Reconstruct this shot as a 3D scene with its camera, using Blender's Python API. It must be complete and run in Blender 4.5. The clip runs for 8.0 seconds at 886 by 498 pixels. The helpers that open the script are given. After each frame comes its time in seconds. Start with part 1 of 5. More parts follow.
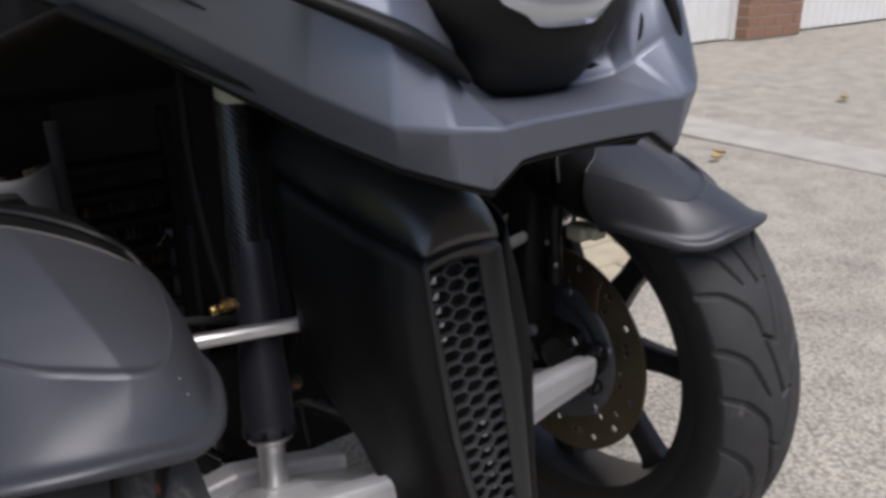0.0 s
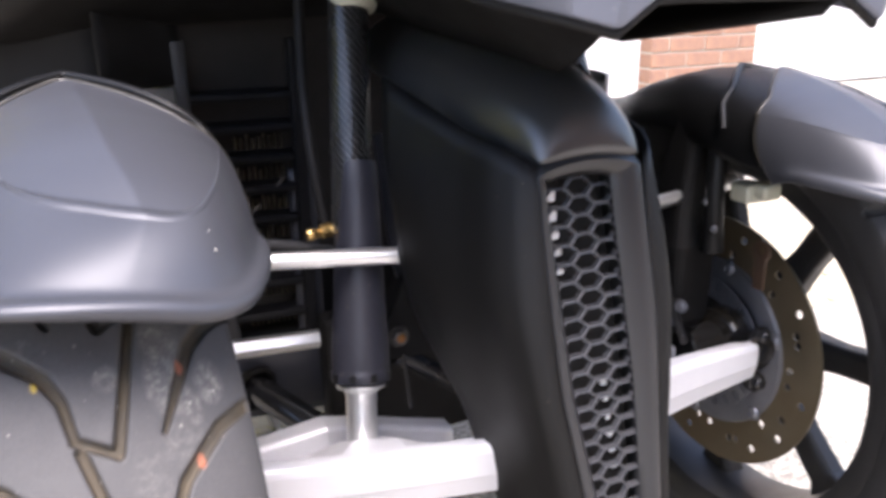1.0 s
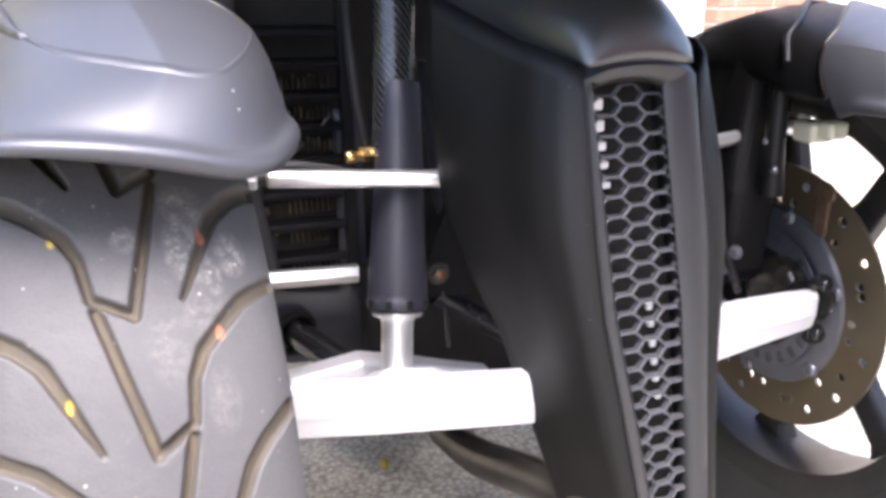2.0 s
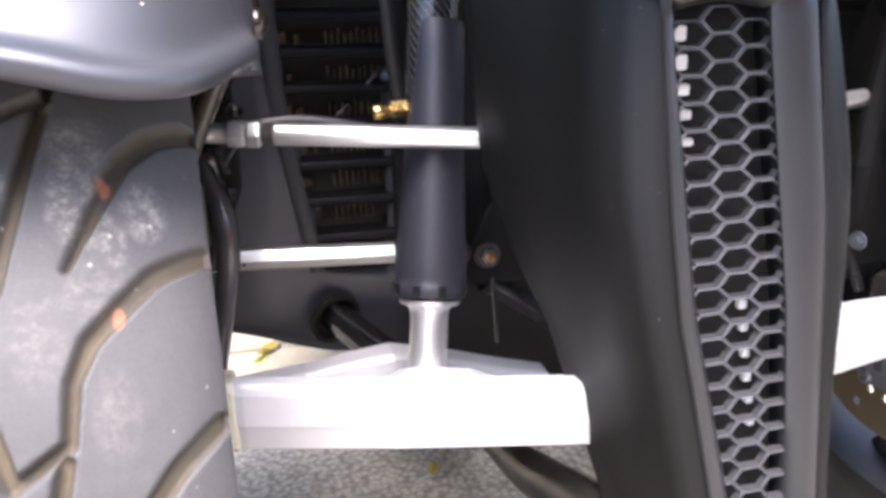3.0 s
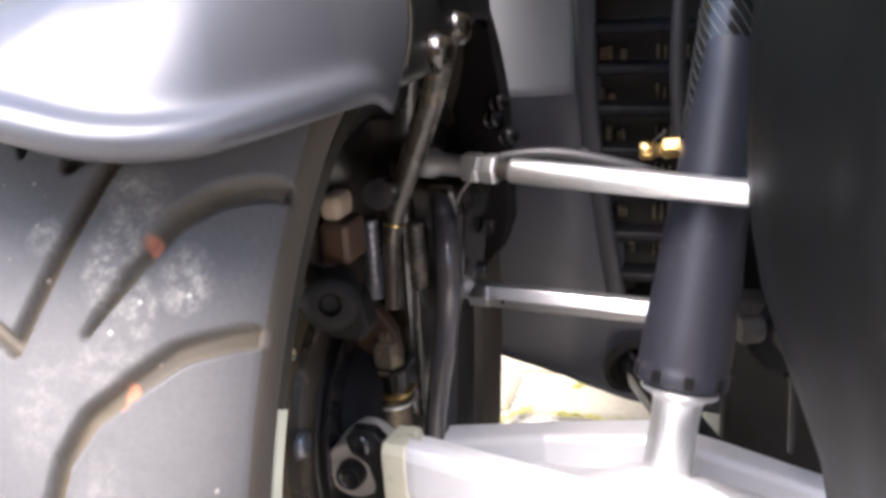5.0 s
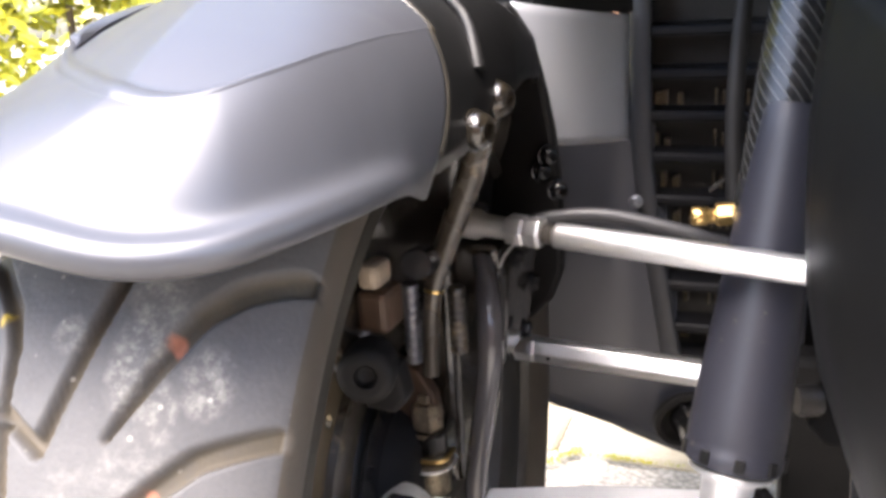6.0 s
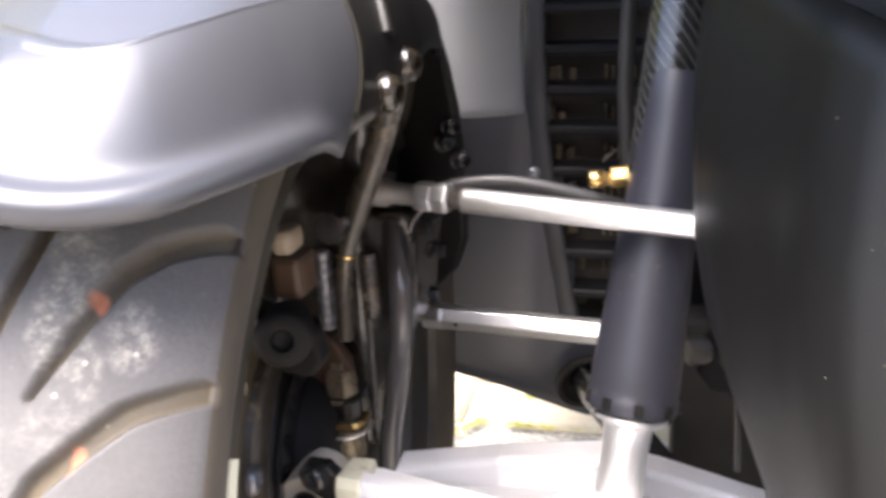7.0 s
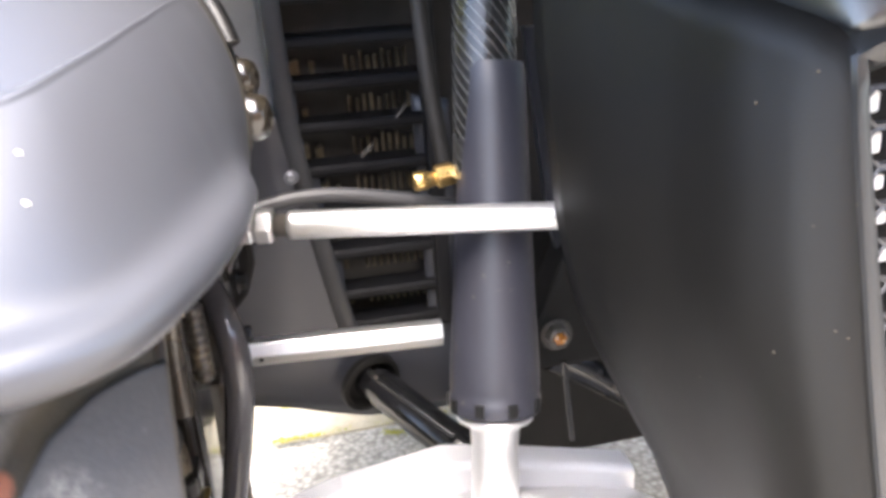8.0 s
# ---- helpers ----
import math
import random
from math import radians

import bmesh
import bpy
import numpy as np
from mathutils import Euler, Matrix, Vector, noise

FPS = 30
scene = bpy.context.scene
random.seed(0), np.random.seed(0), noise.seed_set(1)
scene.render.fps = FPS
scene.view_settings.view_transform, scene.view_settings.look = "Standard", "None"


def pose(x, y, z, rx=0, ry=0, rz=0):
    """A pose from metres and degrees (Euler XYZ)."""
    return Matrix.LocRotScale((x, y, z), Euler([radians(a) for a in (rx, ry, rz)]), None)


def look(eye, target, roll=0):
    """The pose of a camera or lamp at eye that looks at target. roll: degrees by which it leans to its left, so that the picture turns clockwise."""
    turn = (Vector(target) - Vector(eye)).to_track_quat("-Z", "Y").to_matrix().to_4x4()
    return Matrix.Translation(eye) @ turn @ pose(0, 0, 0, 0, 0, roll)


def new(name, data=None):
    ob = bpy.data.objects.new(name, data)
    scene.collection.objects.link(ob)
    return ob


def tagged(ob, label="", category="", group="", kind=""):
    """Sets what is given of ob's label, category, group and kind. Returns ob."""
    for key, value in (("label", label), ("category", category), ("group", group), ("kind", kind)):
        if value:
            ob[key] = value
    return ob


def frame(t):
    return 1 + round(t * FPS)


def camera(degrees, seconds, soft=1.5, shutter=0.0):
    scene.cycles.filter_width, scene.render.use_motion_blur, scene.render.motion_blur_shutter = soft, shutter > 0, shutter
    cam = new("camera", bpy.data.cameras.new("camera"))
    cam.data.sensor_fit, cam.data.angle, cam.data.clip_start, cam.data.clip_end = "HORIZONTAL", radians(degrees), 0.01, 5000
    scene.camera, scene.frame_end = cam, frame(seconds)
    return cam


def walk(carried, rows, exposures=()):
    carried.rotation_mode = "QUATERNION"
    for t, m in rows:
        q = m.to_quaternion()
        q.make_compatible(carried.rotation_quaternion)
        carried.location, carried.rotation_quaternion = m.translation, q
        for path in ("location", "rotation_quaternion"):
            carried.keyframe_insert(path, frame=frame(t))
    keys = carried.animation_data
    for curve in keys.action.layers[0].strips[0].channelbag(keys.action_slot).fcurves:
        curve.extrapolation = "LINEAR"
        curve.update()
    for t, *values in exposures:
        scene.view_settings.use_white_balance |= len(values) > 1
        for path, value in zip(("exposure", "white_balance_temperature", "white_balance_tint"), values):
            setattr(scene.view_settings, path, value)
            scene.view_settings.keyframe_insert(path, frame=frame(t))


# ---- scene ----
cam = camera(58.5, 8.0, soft=3.5, shutter=0.35)
PATH = [
    (0, (-0.326, -0.012, 0.64), (0.784, 1.49, -0.075), -0.8),
    (0.5, (-0.294, 0.008, 0.593), (0.662, 1.622, -0.1), -1.1),
    (1, (-0.268, 0.02, 0.538), (0.501, 1.759, -0.082), -0.9),
    (1.5, (-0.268, 0.009, 0.511), (0.394, 1.781, -0.139), -0.5),
    (1.7, (-0.269, 0.008, 0.501), (0.405, 1.783, -0.129), -0.5),
    (2.8, (-0.209, 0.087, 0.456), (0.252, 1.923, -0.192), -0.8),
    (3, (-0.204, 0.094, 0.451), (0.217, 1.935, -0.208), -1.1),
    (3.5, (-0.189, 0.112, 0.467), (-0.053, 1.982, -0.228), -2.7),
    (4, (-0.151, 0.135, 0.454), (-0.289, 2.001, -0.252), -4.5),
    (4.5, (-0.129, 0.151, 0.444), (-0.494, 1.99, -0.25), -3.7),
    (4.6, (-0.126, 0.152, 0.443), (-0.533, 1.989, -0.226), -3.5),
    (5, (-0.118, 0.165, 0.453), (-0.703, 1.975, -0.164), -3.6),
    (5.2, (-0.116, 0.174, 0.458), (-0.744, 1.976, -0.139), -3.5),
    (6.3, (-0.115, 0.182, 0.474), (-0.845, 1.954, -0.099), -3.8),
    (6.5, (-0.115, 0.18, 0.472), (-0.802, 1.966, -0.107), -3.4),
    (7, (-0.118, 0.169, 0.466), (-0.589, 2.011, -0.156), -3.0),
    (7.5, (-0.144, 0.178, 0.463), (-0.168, 2.069, -0.188), -2.3),
    (7.7, (-0.165, 0.189, 0.468), (0.0, 2.056, -0.222), -2.0),
    (8, (-0.195, 0.205, 0.474), (0.161, 2.041, -0.237), -4.2),
]
EXPOSURES = [(0.0, 0.3, 6300, 13), (0.5, 1.08, 6230, 15), (1.0, 2.15, 6270, 19), (1.5, 2.72, 6270, 19), (3.0, 2.75, 6270, 19), (3.5, 2.75, 6270, 18), (5.0, 2.96, 6380, 16), (6.5, 3.24, 6640, 15), (7.0, 3.2, 6640, 15), (8.0, 3.64, 6600, 13)]
walk(cam, [(t, look(eye, target, roll)) for t, eye, target, roll in PATH], EXPOSURES)

# ---- light ----
world = bpy.data.worlds.new("world")
scene.world = world
world.use_nodes = True
wn, wl = world.node_tree.nodes, world.node_tree.links
SUN_EL, SUN_AZ = 69.0, 192.0   # height of the sun; compass bearing, clockwise from +y
sky = wn.new("ShaderNodeTexSky")
sky.sky_type = "NISHITA"
sky.sun_disc = False
sky.sun_elevation, sky.sun_rotation = radians(SUN_EL), radians(SUN_AZ)
sky.dust_density, sky.air_density = 3.0, 1.2
wl.new(sky.outputs[0], wn["Background"].inputs[0])
wn["Background"].inputs[1].default_value = 0.12
sun = new("sun", bpy.data.lights.new("sun", "SUN"))
sun.data.energy, sun.data.angle, sun.data.color = 2.3, radians(50), (1.0, 0.95, 0.89)
_d = Vector((math.sin(radians(SUN_AZ)) * math.cos(radians(SUN_EL)), math.cos(radians(SUN_AZ)) * math.cos(radians(SUN_EL)), math.sin(radians(SUN_EL))))
sun.matrix_world = look(_d * 20, (0, 0, 0))


# ---- materials ----
def material(name, base, rough=0.5, metal=0.0, vary=0.15, scale=40.0, fine=400.0, bump=0.1, tint=None, rough_vary=0.1, coat=0.0, dirt=None, dirt_amount=0.0, dirt_scale=6.0, spec=0.5):
    """Principled surface with coarse and fine variation of colour, gloss and relief."""
    m = bpy.data.materials.new(name)
    m.use_nodes = True
    n, l = m.node_tree.nodes, m.node_tree.links
    p = n["Principled BSDF"]
    tc = n.new("ShaderNodeTexCoord")
    src = tc.outputs["Object"]
    a, b = n.new("ShaderNodeTexNoise"), n.new("ShaderNodeTexNoise")
    a.inputs["Scale"].default_value, a.inputs["Detail"].default_value = scale, 5
    b.inputs["Scale"].default_value, b.inputs["Detail"].default_value = fine, 3
    l.new(src, a.inputs[0])
    l.new(src, b.inputs[0])
    mix = n.new("ShaderNodeMix")
    mix.data_type = "RGBA"
    tint = tint or tuple(c * (1 - vary) for c in base)
    mix.inputs[6].default_value, mix.inputs[7].default_value = (*base, 1), (*tint, 1)
    add = n.new("ShaderNodeMath")
    add.operation = "MULTIPLY_ADD"
    l.new(b.outputs[0], add.inputs[0])
    add.inputs[1].default_value = 0.5
    l.new(a.outputs[0], add.inputs[2])
    ramp = n.new("ShaderNodeMapRange")
    ramp.inputs[1].default_value, ramp.inputs[2].default_value = 0.55, 0.95
    l.new(add.outputs[0], ramp.inputs[0])
    l.new(ramp.outputs[0], mix.inputs[0])
    colour = mix.outputs[2]
    if dirt:
        d = n.new("ShaderNodeTexNoise")
        d.inputs["Scale"].default_value, d.inputs["Detail"].default_value, d.inputs["Roughness"].default_value = dirt_scale, 8, 0.7
        l.new(tc.outputs["Object"], d.inputs[0])
        dr = n.new("ShaderNodeMapRange")
        dr.inputs[1].default_value, dr.inputs[2].default_value = 0.62 - 0.25 * dirt_amount, 0.8
        l.new(d.outputs[0], dr.inputs[0])
        dm = n.new("ShaderNodeMix")
        dm.data_type = "RGBA"
        dm.inputs[7].default_value = (*dirt, 1)
        l.new(dr.outputs[0], dm.inputs[0])
        l.new(colour, dm.inputs[6])
        colour = dm.outputs[2]
    l.new(colour, p.inputs["Base Color"])
    rr = n.new("ShaderNodeMapRange")
    rr.inputs[3].default_value, rr.inputs[4].default_value = max(0.02, rough - rough_vary), min(1, rough + rough_vary)
    l.new(a.outputs[0], rr.inputs[0])
    l.new(rr.outputs[0], p.inputs["Roughness"])
    p.inputs["Metallic"].default_value = metal
    p.inputs["Coat Weight"].default_value = coat
    p.inputs["Specular IOR Level"].default_value = spec
    if bump:
        bp = n.new("ShaderNodeBump")
        bp.inputs["Strength"].default_value, bp.inputs["Distance"].default_value = bump, 0.001
        l.new(add.outputs[0], bp.inputs["Height"])
        l.new(bp.outputs[0], p.inputs["Normal"])
    return m


PAINT = material("grey satin metallic paint", (0.150, 0.164, 0.202), 0.40, 0.5, 0.08, 6, 2500, 0.03, rough_vary=0.05, dirt=(0.3, 0.3, 0.3), dirt_amount=-0.1, dirt_scale=35)
SHIELD = material("pale grey leg-shield paint", (0.33, 0.333, 0.34), 0.42, 0.1, 0.06, 8, 1500, 0.04)
FENDER = material("grey satin fender paint", (0.060, 0.062, 0.070), 0.38, 0.40, 0.08, 6, 2500, 0.03, rough_vary=0.05, dirt=(0.2, 0.2, 0.2), dirt_amount=-0.6, dirt_scale=35, spec=0.5)
PLASTIC = material("black moulded plastic", (0.006, 0.006, 0.006), 0.42, 0, 0.2, 30, 1800, 0.25, rough_vary=0.06, spec=0.22)
# fairing plastic for the sides, its tone lowered for their shade
DIMFLANK = material("satin black body plastic, shaded tone", (0.0034, 0.0033, 0.0030), 0.52, 0, 0.2, 22, 1800, 0.2, rough_vary=0.08, spec=0.29)
RIM = material("dark grey moulded grille rim", (0.019, 0.0193, 0.020), 0.38, 0, 0.15, 20, 1500, 0.15, spec=0.5)
# same fairing plastic for the hood, lightened for the sky's sheen
LITHOOD = material("satin black body plastic, lit tone", (0.028, 0.028, 0.0285), 0.30, 0, 0.2, 22, 1800, 0.12, rough_vary=0.05, spec=1.0)
DULL = material("dull black plastic", (0.009, 0.0085, 0.008), 0.65, 0, 0.3, 30, 900, 0.2, spec=0.2)
GREYPLASTIC = material("dark grey plastic", (0.024, 0.0245, 0.027), 0.5, 0, 0.15, 20, 1500, 0.15)
PANELGREY = material("mid grey body plastic", (0.033, 0.035, 0.044), 0.34, 0, 0.12, 14, 1500, 0.12, dirt=(0.1, 0.095, 0.09), dirt_amount=-0.2, dirt_scale=90)
SLAT = material("dark vent plastic", (0.008, 0.008, 0.009), 0.5, 0, 0.15, 20, 1500, 0.15, spec=0.15)
GRILLE = material("grey grille plastic", (0.046, 0.046, 0.049), 0.45, 0, 0.12, 30, 1500, 0.1)
GLOSSBLACK = material("gloss black enamel", (0.012, 0.012, 0.013), 0.22, 0, 0.3, 25, 500, 0.1, dirt=(0.09, 0.075, 0.055), dirt_amount=0.1, dirt_scale=60)
SIDEWALL = material("dusty sidewall rubber", (0.06, 0.05, 0.039), 0.7, 0, 0.2, 20, 700, 0.2, spec=0.3)
# sidewall and tread of the far tyre, darker than the near tyre's
DARKWALL = material("black sidewall rubber", (0.022, 0.0215, 0.021), 0.6, 0, 0.25, 20, 700, 0.2, spec=0.35)
DARKTREAD = material("dark tread rubber", (0.042, 0.042, 0.044), 0.68, 0, 0.3, 22, 700, 0.35, tint=(0.028, 0.028, 0.03), dirt=(0.16, 0.15, 0.14), dirt_amount=-0.14, dirt_scale=38, spec=0.4)
SATIN = material("dark satin tube enamel", (0.07, 0.067, 0.07), 0.22, 0.1, 0.2, 30, 700, 0.1, dirt=(0.08, 0.06, 0.04), dirt_amount=0.0, dirt_scale=50, coat=0.4)
DULLCREAM = material("dirty tan plastic", (0.36, 0.29, 0.21), 0.55, 0, 0.25, 60, 700, 0.15, dirt=(0.1, 0.07, 0.045), dirt_amount=0.1, dirt_scale=90)
BOOT = material("rubber boot", (0.021, 0.0215, 0.029), 0.44, 0, 0.2, 30, 900, 0.1, dirt=(0.2, 0.17, 0.12), dirt_amount=-0.08, dirt_scale=70, spec=0.4)
ALUMINIUM = material("silver painted aluminium", (0.6, 0.6, 0.615), 0.4, 0.25, 0.07, 25, 1200, 0.12, dirt=(0.45, 0.42, 0.37), dirt_amount=-0.2, dirt_scale=30)
STEEL = material("zinc plated steel", (0.8, 0.8, 0.79), 0.33, 0.9, 0.12, 60, 900, 0.06, dirt=(0.3, 0.26, 0.2), dirt_amount=-0.1, dirt_scale=80)
BRASS = material("brass", (0.62, 0.42, 0.16), 0.28, 0.95, 0.2, 90, 900, 0.08)
DISC = material("brake disc steel", (0.15, 0.124, 0.083), 0.4, 0.7, 0.15, 20, 600, 0.05, tint=(0.13, 0.1, 0.06))
CASTING = material("grey metal casting", (0.2, 0.205, 0.225), 0.35, 0.7, 0.15, 40, 900, 0.1)
GREASY = material("greasy browned steel", (0.3, 0.25, 0.17), 0.38, 0.6, 0.35, 70, 900, 0.15, tint=(0.04, 0.03, 0.02))
DIRTY = material("dirty dull steel", (0.11, 0.1, 0.088), 0.5, 0.35, 0.35, 70, 900, 0.15, tint=(0.045, 0.04, 0.034))
GREASYBLACK = material("greasy black enamel", (0.04, 0.034, 0.026), 0.28, 0, 0.3, 35, 600, 0.15, dirt=(0.24, 0.19, 0.125), dirt_amount=0.3, dirt_scale=55)
WHEELBLACK = material("satin black wheel enamel", (0.018, 0.0175, 0.017), 0.42, 0, 0.3, 25, 500, 0.1, spec=0.35)
DUSTY = material("dusty black enamel", (0.04, 0.036, 0.028), 0.4, 0.1, 0.3, 30, 600, 0.15, tint=(0.015, 0.013, 0.01))
OILY = material("oily brown-black casting", (0.017, 0.014, 0.010), 0.22, 0, 0.3, 35, 600, 0.25, dirt=(0.14, 0.095, 0.055), dirt_amount=0.15, dirt_scale=70, coat=0.4)
RUST = material("browned bracket", (0.07, 0.04, 0.023), 0.5, 0.1, 0.35, 70, 900, 0.2)
CARBON_A = material("pale diagonal sleeve strip", (0.10, 0.10, 0.095), 0.3, 0.2, 0.1, 60, 900, 0.05)
CARBON_B = material("dark diagonal sleeve strip", (0.012, 0.012, 0.012), 0.25, 0, 0.1, 60, 900, 0.05)
CREAM = material("cream plastic collar", (0.5, 0.49, 0.38), 0.5, 0, 0.1, 40, 900, 0.05, dirt=(0.12, 0.09, 0.05), dirt_amount=0.2, dirt_scale=90)
WHITEPLASTIC = material("pale plastic", (0.8, 0.79, 0.76), 0.4, 0, 0.08, 60, 900, 0.05)
AMBER = material("amber reflector", (0.28, 0.1, 0.015), 0.2, 0, 0.2, 60, 900, 0.0, coat=0.5)
RADIATOR = material("radiator core", (0.012, 0.011, 0.010), 0.5, 0.3, 0.4, 80, 900, 0.1)
PALESTEEL = material("worn pale steel", (0.52, 0.49, 0.42), 0.42, 0.2, 0.25, 90, 900, 0.15, dirt=(0.12, 0.09, 0.06), dirt_amount=0.05, dirt_scale=70)
SPECK = material("dried mud speck", (0.07, 0.058, 0.04), 0.85, 0, 0.3, 120, 900, 0.2)
LENS = material("headlamp lens", (0.55, 0.58, 0.62), 0.08, 0.6, 0.1, 10, 200, 0.0, coat=1.0)
BRICK = material("red brown brick", (0.34, 0.19, 0.12), 0.85, 0, 0.35, 30, 300, 0.5, tint=(0.24, 0.14, 0.1))
MORTAR = material("pale mortar", (0.5, 0.46, 0.38), 0.9, 0, 0.15, 40, 300, 0.5)
DOORPAINT = material("white painted garage door", (0.82, 0.82, 0.8), 0.5, 0, 0.05, 3, 200, 0.1)
STONE = material("pale concrete kerb", (0.42, 0.4, 0.36), 0.9, 0, 0.25, 8, 160, 0.5)
PAVER = material("worn concrete paver", (0.45, 0.395, 0.29), 0.9, 0, 0.3, 12, 220, 0.6, tint=(0.32, 0.28, 0.2), dirt=(0.16, 0.13, 0.06), dirt_amount=0.0, dirt_scale=14)
LEAFY = material("yellow green hedge leaf", (0.5, 0.46, 0.03), 0.5, 0, 0.4, 12, 100, 0.0, tint=(0.24, 0.27, 0.02))
TWIG = material("hedge twig", (0.1, 0.07, 0.045), 0.8, 0, 0.3, 20, 200, 0.2)
DRYLEAF = material("fallen yellow leaf", (0.5, 0.38, 0.06), 0.7, 0, 0.3, 60, 300, 0.2, tint=(0.3, 0.19, 0.06))
MOSS = material("yellow green moss", (0.4, 0.34, 0.03), 0.8, 0, 0.4, 60, 300, 0.0, tint=(0.2, 0.22, 0.03))
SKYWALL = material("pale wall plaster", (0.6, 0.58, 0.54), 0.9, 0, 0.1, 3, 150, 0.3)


def ground_material():
    m = material("old concrete and asphalt ground", (0.44, 0.405, 0.345), 0.92, 0, 0.3, 9, 260, 0.9, tint=(0.30, 0.28, 0.24), dirt=(0.16, 0.12, 0.09), dirt_amount=-0.05, dirt_scale=2.2)
    n, l = m.node_tree.nodes, m.node_tree.links
    p = n["Principled BSDF"]
    old = p.inputs["Base Color"].links[0].from_socket
    v = n.new("ShaderNodeTexVoronoi")
    v.inputs["Scale"].default_value = 160
    tc = n.new("ShaderNodeTexCoord")
    l.new(tc.outputs["Object"], v.inputs["Vector"])
    mr = n.new("ShaderNodeMapRange")
    mr.inputs[1].default_value, mr.inputs[2].default_value, mr.inputs[3].default_value, mr.inputs[4].default_value = 0.0, 0.8, 1.36, 0.54
    l.new(v.outputs["Distance"], mr.inputs[0])
    mx = n.new("ShaderNodeVectorMath")
    mx.operation = "SCALE"
    l.new(old, mx.inputs[0])
    l.new(mr.outputs[0], mx.inputs["Scale"])
    l.new(mx.outputs[0], p.inputs["Base Color"])
    return m


GROUND = ground_material()


def tread_material():
    """Tyre rubber with darkened, brown-dusted grooves, pale grit and paint dabs, by masks on the mesh."""
    m = material("dusty tread rubber", (0.070, 0.0675, 0.066), 0.72, 0, 0.3, 22, 700, 0.35, tint=(0.054, 0.052, 0.053), dirt=(0.2, 0.192, 0.178), dirt_amount=-0.12, dirt_scale=38)
    n, l = m.node_tree.nodes, m.node_tree.links
    p = n["Principled BSDF"]
    colour = p.inputs["Base Color"].links[0].from_socket
    tc = n.new("ShaderNodeTexCoord")

    def lay(name, rgb, rgb2, lo, hi, scale, floor):
        nonlocal colour
        at = n.new("ShaderNodeAttribute")
        at.attribute_name = name
        nz = n.new("ShaderNodeTexNoise")
        nz.inputs["Scale"].default_value, nz.inputs["Detail"].default_value, nz.inputs["Roughness"].default_value = scale, 6, 0.7
        l.new(tc.outputs["Object"], nz.inputs[0])
        mr = n.new("ShaderNodeMapRange")
        mr.inputs[1].default_value, mr.inputs[2].default_value, mr.inputs[3].default_value, mr.inputs[4].default_value = lo, hi, floor, 1
        l.new(nz.outputs[0], mr.inputs[0])
        mu = n.new("ShaderNodeMath")
        mu.operation = "MULTIPLY"
        l.new(at.outputs["Fac"], mu.inputs[0])
        l.new(mr.outputs[0], mu.inputs[1])
        mc = n.new("ShaderNodeMix")
        mc.data_type = "RGBA"
        mc.inputs[6].default_value, mc.inputs[7].default_value = (*rgb, 1), (*rgb2, 1)
        l.new(nz.outputs[0], mc.inputs[0])
        mx = n.new("ShaderNodeMix")
        mx.data_type = "RGBA"
        l.new(mu.outputs[0], mx.inputs[0])
        l.new(colour, mx.inputs[6])
        l.new(mc.outputs[2], mx.inputs[7])
        colour = mx.outputs[2]

    # grooves range from darker than the tread to dust brown
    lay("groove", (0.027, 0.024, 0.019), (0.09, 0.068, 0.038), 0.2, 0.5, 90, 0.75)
    lay("grit", (0.22, 0.205, 0.185), (0.50, 0.47, 0.41), 0.44, 0.76, 300, 0.12)
    lay("red_dab", (0.42, 0.15, 0.08), (0.24, 0.09, 0.05), 0.3, 0.5, 500, 0.35)
    lay("yellow_dab", (0.5, 0.36, 0.03), (0.3, 0.2, 0.03), 0.35, 0.5, 500, 0.2)
    # stray pale dust flecks
    vo = n.new("ShaderNodeTexVoronoi")
    vo.inputs["Scale"].default_value = 190
    l.new(tc.outputs["Object"], vo.inputs["Vector"])
    near = n.new("ShaderNodeMapRange")
    near.inputs[1].default_value, near.inputs[2].default_value, near.inputs[3].default_value, near.inputs[4].default_value = 0.06, 0.17, 0.55, 0.0
    l.new(vo.outputs["Distance"], near.inputs[0])
    sep = n.new("ShaderNodeSeparateColor")
    l.new(vo.outputs["Color"], sep.inputs[0])
    few = n.new("ShaderNodeMapRange")
    few.inputs[1].default_value, few.inputs[2].default_value = 0.8, 0.98
    l.new(sep.outputs[0], few.inputs[0])
    both = n.new("ShaderNodeMath")
    both.operation = "MULTIPLY"
    l.new(near.outputs[0], both.inputs[0])
    l.new(few.outputs[0], both.inputs[1])
    fl = n.new("ShaderNodeMix")
    fl.data_type = "RGBA"
    fl.inputs[7].default_value = (0.46, 0.43, 0.37, 1)
    l.new(both.outputs[0], fl.inputs[0])
    l.new(colour, fl.inputs[6])
    l.new(fl.outputs[2], p.inputs["Base Color"])
    return m


TREAD = tread_material()


# ---- mesh helpers ----
def obj(name, bm, mat, parent=None, label="", smooth=True, mats=()):
    me = bpy.data.meshes.new(name)
    bm.normal_update()
    bm.to_mesh(me)
    bm.free()
    for q in (mat, *mats):
        me.materials.append(q)
    if smooth:
        me.polygons.foreach_set("use_smooth", [True] * len(me.polygons))
        me.set_sharp_from_angle(angle=radians(55))
    ob = new(name, me)
    if parent:
        ob.parent = parent
    if label:
        tagged(ob, label)
    return ob


def part(name, bm, mat, parent, label="", smooth=True, mats=()):
    return obj(name, bm, mat, parent, label, smooth, mats)


